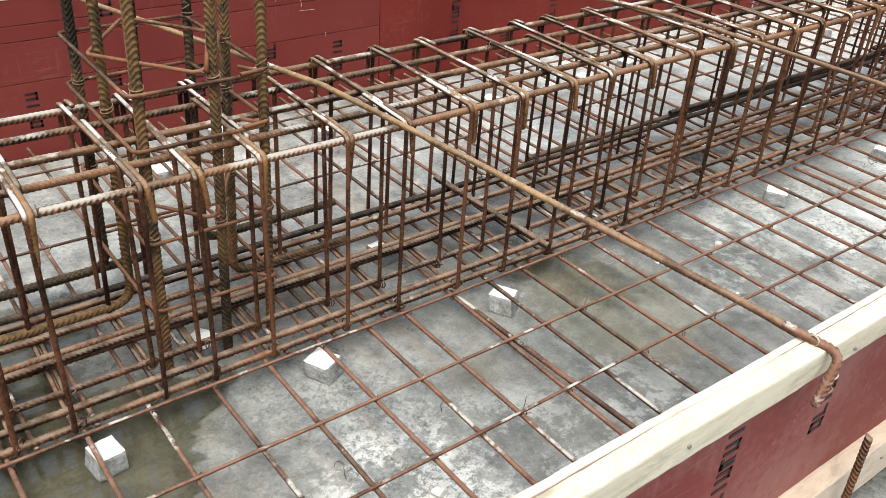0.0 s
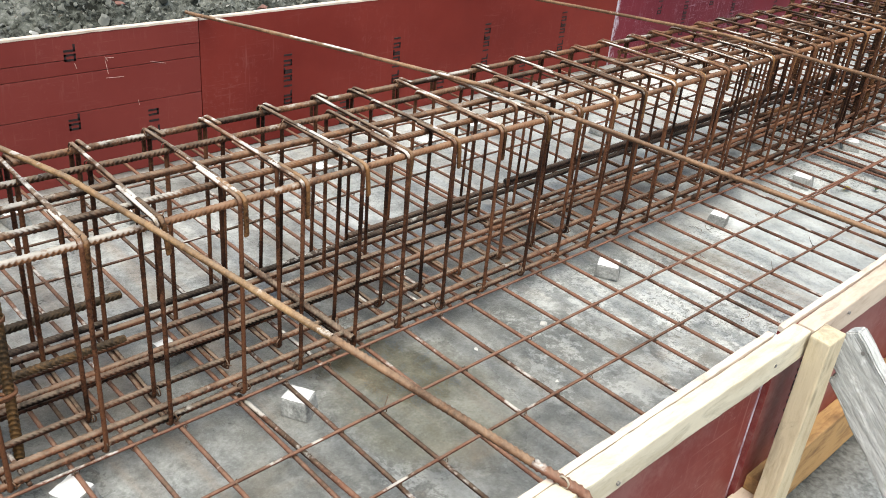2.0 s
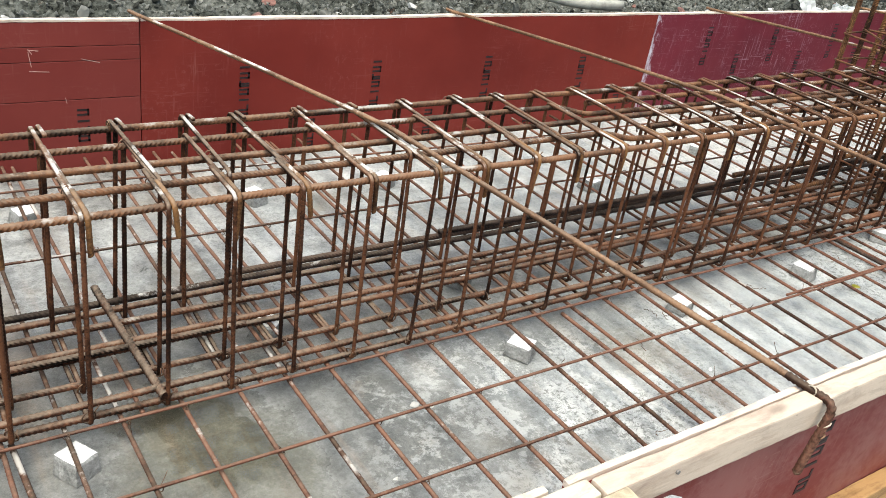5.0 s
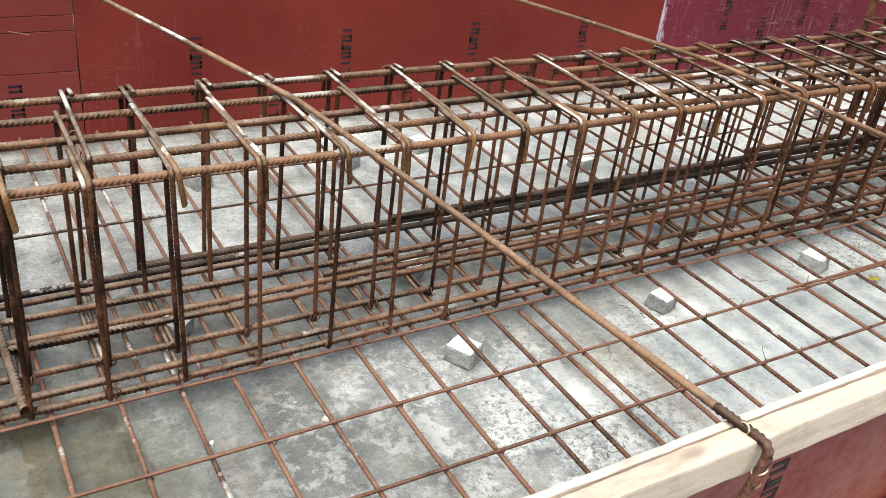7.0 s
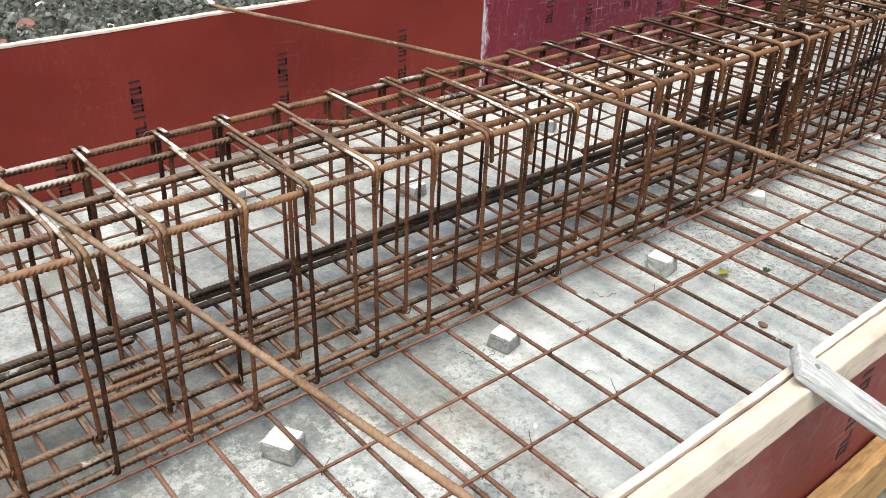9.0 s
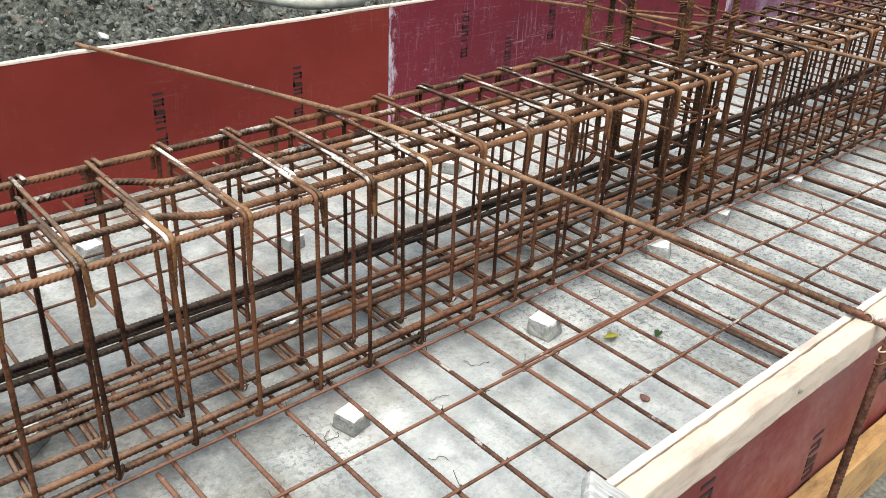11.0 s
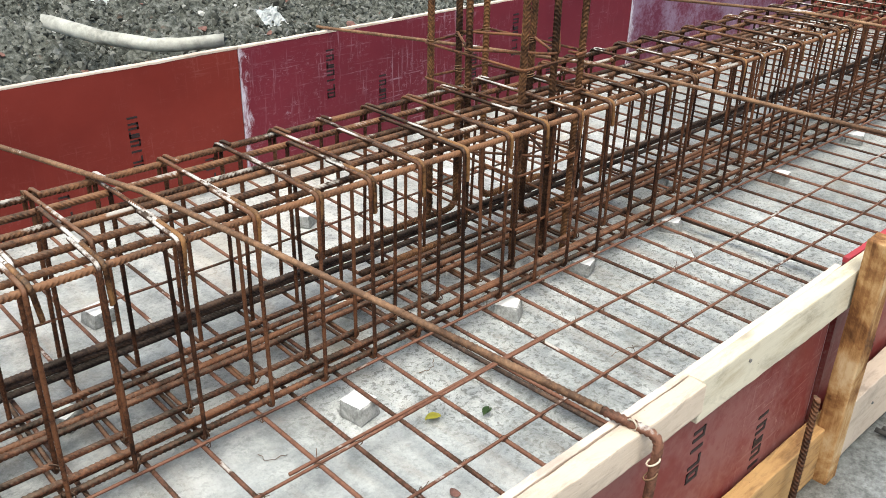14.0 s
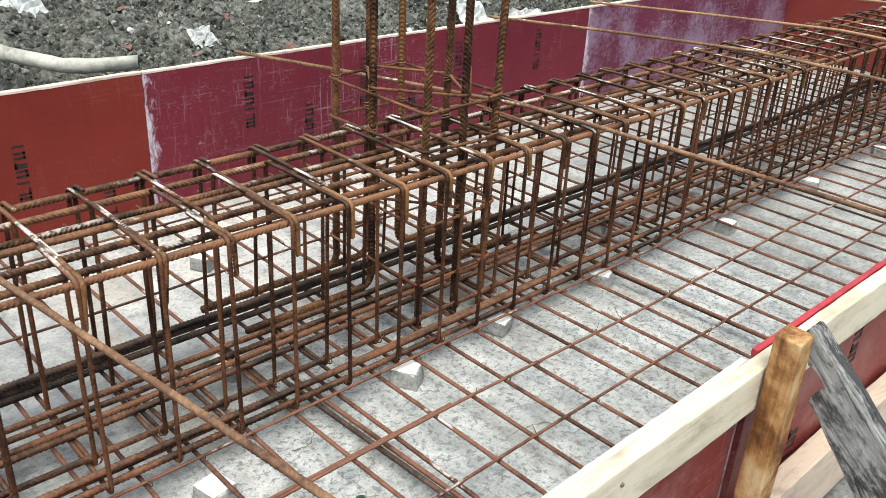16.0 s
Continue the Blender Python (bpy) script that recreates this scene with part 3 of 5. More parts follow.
def build_slab():
    bm = bmesh.new()
    nx, ny = 180, 44
    grid = []
    for j in range(ny + 1):
        row = []
        for i in range(nx + 1):
            x, y = X0 + (X1 - X0) * i / nx, FRONT + (BACK - FRONT) * j / ny
            z = 0.004 * noise.noise(Vector((x * 2.1, y * 2.1, 0))) + 0.002 * noise.noise(Vector((x * 9, y * 9, 4)))
            row.append(bm.verts.new((x, y, z)))
        grid.append(row)
    for j in range(ny):
        for i in range(nx):
            bm.faces.new((grid[j][i], grid[j][i + 1], grid[j + 1][i + 1], grid[j + 1][i]))
    rim = [e for e in bm.edges if e.is_boundary]
    low = bmesh.ops.extrude_edge_only(bm, edges=rim)
    for v in low["geom"]:
        if isinstance(v, bmesh.types.BMVert):
            v.co.z = -0.05
    tagged(part("floor", as_mesh(bm, "floor", True), MAT_CONCRETE), "patchy grey blinding concrete, damp with whitish crusts", "concrete floor", kind="structure")


def build_pavement():
    bm = bmesh.new()
    bmesh.ops.create_grid(bm, x_segments=160, y_segments=60, size=1, matrix=Matrix.Translation((3.0, -3.405, -0.003)) @ Matrix.Diagonal((8.0, 3.82, 1, 1)))
    for v in bm.verts:
        v.co.z += 0.006 * noise.noise(v.co * 1.7) + 0.002 * noise.noise(v.co * 13)
    low = bmesh.ops.extrude_edge_only(bm, edges=[e for e in bm.edges if e.is_boundary])
    for v in low["geom"]:
        if isinstance(v, bmesh.types.BMVert):
            v.co.z = -0.055
    tagged(part("pavement", as_mesh(bm, "pavement", True), MAT_PAVING), "damp rough grey concrete ground outside the forms", "pavement", kind="structure")


build_ground()
build_slab()
build_pavement()


# ---- formwork ----
def glyph(style, w, h, t):
    """Strokes of one plain stamp shape: size and centre of each bar."""
    left, right, low, high, across = ((t, h), (-w / 2 + t / 2, 0)), ((t, h), (w / 2 - t / 2, 0)), ((w, t), (0, -h / 2 + t / 2)), ((w, t), (0, h / 2 - t / 2)), ((w, t), (0, 0))
    return {"ring": [left, right, low, high], "cup": [right, low, high], "angle": [low, right], "stroke": [across], "fork": [low, left, across]}[style]


def mark(parent, letters, x, z, y, face=-1, step=0.0305, size=0.0235, wide=0.038):
    """A stamped brand mark as a column of plain shapes."""
    order = ("ring", "angle", "stroke", "cup", "fork", "cup", "stroke")
    for k in range(letters):
        bm = bmesh.new()
        for (bw, bh), (cx, cz) in glyph(order[k % 7], wide, size, 0.0070):
            bmesh.ops.create_cube(bm, size=1, matrix=Matrix.Translation((cx, 0, cz)) @ Matrix.Diagonal((bw, 0.0012, bh, 1)))
        part("printed_bar", bm, MAT_PRINT, parent, "black stamped print shape", Matrix.Translation((x, y + face * 0.0002, z + k * step)))


def scuff(parent, x, z, strokes):
    """Pale scratches in the film of a board."""
    for n, (dx, dz, length, turn) in enumerate(strokes):
        bm = bmesh.new()
        bmesh.ops.create_cube(bm, size=1, matrix=Matrix.Diagonal((length, 0.0010, 0.0016, 1)))
        part("scratch", bm, MAT_SCRATCH, parent, "pale scratch in the film", pose(x + dx, -0.0004, z + dz, 0, turn))


def back_panel(x0, x1, mat, label, marks=(), seams=(), seed=0):
    """A board of the rear form: film faces, raw light edge on top."""
    t = 0.018
    top = thing("formwork_panel", (x0, BACK, 0), label, "formwork panel", "rear form")
    w = x1 - x0 - 0.003
    levels = [0.0, *seams, TOP - 0.004]
    for a, b in zip(levels, levels[1:]):
        gap = 0.0022 if b != levels[-1] else 0.0
        part("board", box(w, t, b - a - gap, 0.0008, at=(w / 2, t / 2, (a + b - gap) / 2)), mat, top)
    bm = plank(w, t + 0.003, 0.009, 0.003, 0.002, 120, seed)
    part("raw_edge", bm, MAT_PLYEDGE, top, "pale splintered raw plywood edge", Matrix.Translation((0, t / 2, TOP)))
    # Unseen board added behind the cuts so no light shows through them.
    if seams:
        part("backing_board", box(w - 0.02, t, TOP - 0.02, 0.001, at=(w / 2, 1.5 * t + 0.0005, (TOP - 0.02) / 2)), MAT_SHADEBOARD, top, "dark board added behind the cuts to stop light")
    for lx, lz, n in marks:
        mark(top, n, lx - x0, lz, -0.0004)
    return top


STEP = 0.547
M2 = [(2.366 + STEP * k, 0.148, 7) for k in range(4)] + [(2.64 + STEP * k, 0.012, 4) for k in range(4)]
first_board = back_panel(-0.44, 2.0, MAT_RED, "brick-red film-faced plywood board with two horizontal cuts", [(1.545, 0.43, 2), (1.535, 0.20, 2), (1.81, 0.11, 4), (1.26, 0.11, 4), (0.72, 0.11, 4), (0.98, 0.43, 2), (0.98, 0.2, 2)], (0.247, 0.376, 0.424), seed=1)
scuff(first_board, 2.10, 0.345, ((0.0, 0.04, 0.05, 82), (0.025, 0.0, 0.06, 4), (0.012, 0.068, 0.03, 5), (0.002, 0.065, 0.02, 60), (0.18, 0.03, 0.06, 14), (0.10, -0.10, 0.02, 80), (-0.10, 0.055, 0.02, 75)))
back_panel(2.0, 4.44, MAT_RED_DEEP, "brick-red film-faced plywood board with stamped black marks", M2, seed=2)
back_panel(4.44, 6.88, MAT_PURPLE, "scratched purple-red film-faced plywood board", [(4.85 + STEP * k, 0.25, 7) for k in range(4)] + [(5.12 + STEP * k, 0.1, 7) for k in range(3)], seed=3)
back_panel(6.88, X1, MAT_VIOLET, "hazy violet film-faced plywood board with cement smears", seed=4)


def end_panel():
    top = thing("formwork_panel", (X1, 0, 0), "red film-faced plywood board closing the far end", "formwork panel", "end form")
    part("board", box(0.018, BACK - FRONT + 0.1, TOP, 0.001, at=(0.009, (BACK + FRONT) / 2, TOP / 2)), MAT_RED, top)
    part("raw_edge", plank(BACK - FRONT + 0.1, 0.02, 0.01, 0.001), MAT_PLYEDGE, top, "pale raw plywood edge", Matrix.Translation((0.009, FRONT - 0.05, TOP + 0.005)) @ pose(0, 0, 0, 0, 0, 90))
    far = thing("formwork_panel", (X0, 0, 0), "red film-faced plywood board closing the near end", "formwork panel", "end form")
    part("board", box(0.018, BACK - FRONT + 0.1, TOP, 0.001, at=(-0.009, (BACK + FRONT) / 2, TOP / 2)), MAT_RED, far)


end_panel()
back_panel(X0, -0.44, MAT_RED, "brick-red film-faced plywood board", seed=5)


def front_panel(x0, x1, label, marks=(), edge=MAT_PLYEDGE, seed=0, y0=FRONT, y1=FRONT):
    """A board of the front form, with the raw edge on top and the stamped film outside."""
    t = 0.018
    top = thing("formwork_panel", (x0, y0, 0), label, "formwork panel", "front form")
    top.matrix_basis = pose(x0, y0, 0, 0, 0, math.degrees(math.atan2(y1 - y0, x1 - x0)))
    w = x1 - x0 - 0.003
    part("board", box(w, t, TOP - 0.012, 0.0008, at=(w / 2, -t / 2, (TOP - 0.012) / 2)), MAT_BROWNRED, top)
    part("raw_edge", plank(w, 0.0125, 0.011, 0.003, 0.0015, 120, seed), edge, top, "raw plywood edge flecked with splinters", Matrix.Translation((0, -0.0062, TOP - 0.006)))
    for lx, lz, n in marks:
        mark(top, n, lx - x0, lz, -t - 0.0004)
    return top


front_panel(X0, 1.878, "dull brownish-red plywood form board behind a pine rail", [(0.6, 0.1, 7), (1.15, 0.2, 7), (1.42, 0.26, 4)], seed=11)
mid_board = front_panel(1.912, 4.447, "dull brownish-red plywood form board with stamped marks", [(2.05, 0.2, 7), (2.6, 0.22, 6), (3.3, 0.18, 7), (3.70, 0.065, 7), (3.958, 0.258, 4), (4.215, 0.075, 7)], seed=12, y0=0.4535, y1=0.467)
far_board = front_panel(4.486, X1, "dull red plywood form board with a red painted edge", [(4.75, 0.08, 5), (4.98, 0.2, 7), (5.5, 0.2, 7), (6.05, 0.2, 7)], MAT_REDEDGE, seed=13, y0=0.469, y1=0.469)


# Added strips: their dark colour stands in for the shaded gaps between boards.
part("joint_strip", box(0.034, 0.006, TOP - 0.02, 0.001, at=(-0.0185, -0.004, (TOP - 0.02) / 2)), MAT_PURPLE, mid_board, "dark strip added for the shaded joint gap")
part("joint_strip", box(0.037, 0.006, TOP - 0.02, 0.001, at=(-0.0195, -0.004, (TOP - 0.02) / 2)), MAT_PURPLE, far_board, "dark strip added for the shaded joint gap")


def rail(x0, x1, z, h, mat, label, seed, y=FRONT - 0.0158, w=0.034, turn=0.0):
    """A timber rail nailed outside the front form."""
    top = thing("timber_rail", (x0, y - w / 2, z), label, "timber rail", "front form rails")
    top.matrix_basis = pose(x0, y - w / 2, z, 0, 0, turn)
    part("timber", plank(x1 - x0 - 0.004, w, h, 0.0030, 0.004, 140, seed), mat, top)
    r = random.Random(seed)
    x = 0.15
    while x < x1 - x0 - 0.1:
        bm = bmesh.new()
        bmesh.ops.create_cone(bm, cap_ends=True, segments=8, radius1=0.0035, radius2=0.0035, depth=0.004)
        part("nail_head", bm, MAT_NAIL, top, "", Matrix.Translation((x, -w / 2 - 0.0005, r.uniform(-0.2, 0.2) * h)) @ pose(0, 0, 0, 90))
        x += r.uniform(0.35, 0.6)
    return top


rail(X0, 1.945, TOP - 0.026, 0.054, MAT_PINE, "fresh cream pine rail along the top of the front form", 21)
rail(1.947, 3.89, TOP - 0.027, 0.056, MAT_PINE_PINK, "pinkish pine rail along the top of the front form", 22, w=0.034, y=0.4348, turn=0.35)
rail(3.89, X1, TOP - 0.043, 0.088, MAT_PINE, "fresh yellowish pine rail along the top of the front form", 23, y=0.4523, w=0.031, turn=0.0)
rail(X0, 1.95, 0.052, 0.104, MAT_PINE_PINK, "pine rail along the foot of the front form", 24, w=0.04)
rail(1.95, 4.52, 0.067, 0.135, MAT_OLDPINE, "amber pine rail along the foot of the front form", 25, w=0.04)
rail(4.52, X1, 0.078, 0.155, MAT_PINE_PINK, "pale pine rail along the foot of the front form", 26, w=0.05)


def post(x, y, w, d, mat, label, height, seed=0):
    """An upright stake outside the front form, w along the form and d out from it."""
    top = thing("timber_post", (x, y, -0.02), label, "timber post", "form posts")
    part("timber", plank(height + 0.02, w, d, 0.003, 0.004, 10, seed), mat, top, "", pose(0, 0, 0, 0, -90, 0) @ pose(0, 0, 0, 90))
    return top


post(1.952, 0.380, 0.064, 0.042, MAT_PINE_YELLOW, "upright pine post with a worn top at the front form", 0.508, 31)
post(4.462, 0.394, 0.052, 0.048, MAT_POST, "knotty amber pine post at the front form", 0.578, 32)


def brace(x, outline, slope, thick, mat, label, seed=0):
    """A raking board in a plane across the bay: its outline in (y, z), its grain falling by a slope, split and weathered."""
    d = Vector((-math.cos(radians(slope)), -math.sin(radians(slope))))
    n = Vector((-d.y, d.x))
    foot = Vector(outline[0])
    bm = bmesh.new()
    local = [((Vector(p) - foot).dot(d), (Vector(p) - foot).dot(n)) for p in outline]
    face = bm.faces.new([bm.verts.new((u, v, -thick / 2)) for u, v in local])
    ext = bmesh.ops.extrude_face_region(bm, geom=[face])
    bmesh.ops.translate(bm, verts=[v for v in ext["geom"] if isinstance(v, bmesh.types.BMVert)], vec=(0, 0, thick))
    bmesh.ops.recalc_face_normals(bm, faces=bm.faces[:])
    bmesh.ops.bevel(bm, geom=bm.edges[:], offset=0.003, segments=2, affect="EDGES")
    bmesh.ops.triangulate(bm, faces=bm.faces[:])
    for _ in range(5):
        bmesh.ops.subdivide_edges(bm, edges=[e for e in bm.edges if e.calc_length() > 0.014], cuts=1)
        bmesh.ops.triangulate(bm, faces=bm.faces[:])
    for v in bm.verts:
        p = Vector((v.co.x * 9, v.co.y * 70, v.co.z * 70 + seed))
        v.co += Vector((0.3, 0.5, 1.0)) * 0.0022 * noise.noise(p) + Vector((0, 1, 0)) * 0.004 * noise.noise(Vector((v.co.x * 14, seed, v.co.z * 8)))
    top = thing("timber_brace", (x, foot.x, foot.y), label, "timber brace", "form braces")
    turn = Matrix(((0, 0, 1, 0), (d.x, n.x, 0, 0), (d.y, n.y, 0, 0), (0, 0, 0, 1)))
    board = part("timber", bm, mat, top, "", turn)
    for u, v in ((0.045, 0.018), (0.10, -0.012)):
        head = bmesh.new()
        bmesh.ops.create_cone(head, cap_ends=True, segments=8, radius1=0.004, radius2=0.0035, depth=0.004)
        part("nail_head", head, MAT_NAIL, board, "", Matrix.Translation((u, v - 0.03, -thick / 2 - 0.001)))
    return board


brace(2.035, [(0.372, 0.490), (0.352, 0.502), (-0.055, 0.115), (-0.085, 0.0), (0.015, 0.0), (0.375, 0.382), (0.362, 0.398), (0.395, 0.432)], 44, 0.034, MAT_PALEWOOD, "whitish weathered split plank bracing the front form", 41)
brace(4.520, [(0.410, 0.540), (0.385, 0.584), (0.372, 0.576), (-0.11, 0.125), (-0.16, 0.0), (-0.02, 0.0), (0.343, 0.432), (0.361, 0.446), (0.338, 0.486), (0.352, 0.500)], 44, 0.040, MAT_GREYWOOD, "notched and charred grey plank bracing the front form", 42)


def flat_brace(a, b, w, h):
    """A plank laid flat over the rail, raking down to the ground outside."""
    a, b = Vector(a), Vector(b)
    d = b - a
    top = thing("timber_brace", a, "whitish weathered plank nailed flat over the rail as a brace", "timber brace", "form braces")
    turn = d.to_track_quat("X", "Z").to_matrix().to_4x4()
    board = part("timber", plank(d.length, w, h, 0.005, 0.006, 40, 43), MAT_PALEWOOD, top, "", turn)
    bm = bmesh.new()
    bmesh.ops.create_uvsphere(bm, u_segments=10, v_segments=6, radius=0.005)
    part("nail_head", bm, MAT_NAIL, board, "", Matrix.Translation((0.035, 0.004, h / 2 + 0.0005)) @ Matrix.Diagonal((1, 1, 0.5, 1)))


flat_brace((2.985, 0.447, 0.531), (3.54, -0.255, 0.012), 0.066, 0.022)


# ---- reinforcement ----
STATIONS = [-1.02, -0.87, -0.72, -0.57, -0.42, -0.27, -0.12, 0.03, 0.17, 0.31, 0.418, 0.587, 0.70, 0.835, 1.018, 1.167, 1.34, 1.486, 1.646, 1.80, 1.942, 2.10, 2.262, 2.412, 2.572, 2.724, 2.886, 3.032, 3.190,
            3.338, 3.492, 3.662, 3.815, 3.965, 4.108, 4.264, 4.430, 4.574, 4.716, 4.870, 5.020, 5.165, 5.303, 5.438, 5.60, 5.73, 5.895, 6.04, 6.19, 6.33, 6.455, 6.57, 6.72, 6.865, 7.0]
STATIONS += [7.0 + 0.150 * k for k in range(1, 14)]
YF, YB, ZT, ZB = 1.345, 1.755, 0.533, 0.070


def link_path(y0, y1, z0, z1, r, hook):
    """A closed link that starts short of the corner (y0, z1), where its hooked end lies."""
    loop = [(0.0045, y0 + hook, z1), (0.004, y1, z1), (0.002, y1, z0), (-0.002, y0, z0), (-0.0045, y0, z1), (-0.0045, y0 + 0.075 + hook, z1 + 0.002)]
    return rounded(loop, r, 6)


def far_link_path(y0, y1, z0, z1, r, stub):
    """A closed link whose ends meet at the rear corner (y1, z1), one lying on top, one turned down."""
    loop = [(0.013, y1 - stub, z1 + 0.003), (0.011, y1, z1 + 0.002), (0.004, y1, z0), (0.0, y0, z0), (-0.003, y0, z1), (-0.004, y1, z1), (-0.004, y1, z1 - 0.06)]
    return rounded(loop, r, 6)


def beam_cage():
    cage = thing("beam_cage", (0, (YF + YB) / 2, 0.02), "long rusty reinforcement cage of ribbed bars and closed links", "rebar cage")
    base = Matrix.Translation(cage.location).inverted()
    for k, y in enumerate((YF, 1.447, 1.545, 1.652, YB)):
        drop = 0.020 if k in (1, 3) else 0.0
        pts = straight((X0 + 0.06, y, ZT), (X1 - 0.08, y, ZT), 340, 0.006, k + 1)
        for p in pts:
            crank = min(1.0, max(0.0, (p.x - 2.88) / 0.14))
            crank *= crank * (3 - 2 * crank)
            p.z -= drop * crank
            p.y -= (0.016 if k == 1 else 0.026) * crank * (drop > 0)
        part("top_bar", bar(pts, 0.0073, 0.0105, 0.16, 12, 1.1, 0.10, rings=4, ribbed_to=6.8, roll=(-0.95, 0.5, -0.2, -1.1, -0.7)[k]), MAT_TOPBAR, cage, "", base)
    for k, (y, a) in enumerate(((1.452, 3.09), (1.668, 3.03))):
        me = bar(straight((a, y, ZT + 0.001), (X1 - 0.08, y - 0.004, ZT + 0.001), 60, 0.006, k + 21), 0.0076, 0.0108, 0.16, 12, 1.1, 0.10, rings=4, ribbed_to=3.2, roll=0.6 + k)
        part("lap_bar", me, MAT_TOPBAR, cage, "ribbed lap bar with a sawn end", base)
    start = X0 + 0.06
    low = ((1.361, 0.023, start), (1.349, -0.005, start), (1.384, 0.004, 2.62), (1.446, 0.006, start), (1.540, 0.004, start), (1.570, 0.006, start), (1.646, 0.006, start), (1.577, 0.0215, 2.35), (1.718, 0.004, start), (1.532, 0.019, 0.20))
    for k, (y, dz, a) in enumerate(low):
        end = 1.9 if a == 0.20 else 2.45 if y == 1.718 else X1 - 0.08
        me = bar(straight((a, y, ZB + dz), (end, y, ZB + dz), 70, 0.007, k + 11), 0.0076, 0.0112, 0.16, 10, 1.1, 0.10, rings=4, ribbed_to=6.2 - a, roll=2.3 * k)
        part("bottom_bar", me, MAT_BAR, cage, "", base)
    for k, (y, z, a) in enumerate(((1.747, 0.076, X0 + 0.06), (1.763, 0.090, 1.95), (1.755, 0.109, 2.62))):
        me = bar(straight((a, y, z), (X1 - 0.08, y, z), 50, 0.005, k + 31), 0.0086, 0.0112, 0.17, 10, 1.1, 0.10, rings=4, ribbed_to=6.8 if k == 0 else 4.3, roll=0.4 + k)
        part("bottom_bar", me, MAT_DARKBAR, cage, "dark mill-scaled bar", base)
    me = bar(straight((1.610, 1.80, 0.092), (1.632, 1.325, 0.092), 6), 0.0092, 0.0125, 0.20, 12, fin=0.1, rings=4)
    part("cross_bar", me, MAT_BAR, cage, "thick ribbed bar laid across", base)
    rr = 0.0045
    kinds = [bar(link_path(YF - 0.014, 1.665, ZB - 0.012, ZT + 0.014, 0.017, h), rr, 0.0090, 0.22, 6, 0.6, 0.12, "link", rings=2) for h in (0.085, 0.065, 0.10)]
    inner = [bar(far_link_path(1.435, YB + 0.014, ZB - 0.012, ZT + 0.015, 0.017, h), rr, 0.0090, 0.22, 6, 0.6, 0.12, "link", rings=2) for h in (0.055, 0.07, 0.045)]
    far = [bar(link_path(YF - 0.014, 1.665, ZB - 0.012, ZT + 0.014, 0.022, 0.08), rr, 0, sides=6, name="link"), bar(far_link_path(1.435, YB + 0.014, ZB - 0.012, ZT + 0.015, 0.022, 0.05), rr, 0, sides=6, name="link")]
    hooks = []
    for tail, lean in ((0.085, 0.004), (0.10, -0.008), (0.072, 0.010)):
        y = YF - 0.014
        path = rounded([(0.0052, y + 0.105, ZT + 0.0155), (0.0056, y - 0.002, ZT + 0.0155), (0.0062 + lean, y + 0.002, ZT + 0.012 - tail)], 0.019, 6)
        hooks.append(bar(path, 0.0049, 0.0082, 0.20, 8, 0.9, 0.12, "hook"))
    for k, x in enumerate(STATIONS):
        for which, dx in ((kinds, -0.006), (inner, 0.007)):
            me = which[rng.randrange(len(which))] if x < 6.2 else far[which is inner]
            m = base @ pose(x + dx + rng.uniform(-0.004, 0.004), 1.55, 0, 0, rng.uniform(-1.0, 1.0), rng.uniform(-1.6, 1.6)) @ Matrix.Translation((0, -1.55, rng.uniform(-0.002, 0.002)))
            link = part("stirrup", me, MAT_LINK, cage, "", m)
            if which is kinds and x < 6.6:
                part("hook", hooks[rng.randrange(3)], MAT_HOOK, link, "ochre ribbed end hooked over the front bar")
    return cage


beam_cage()


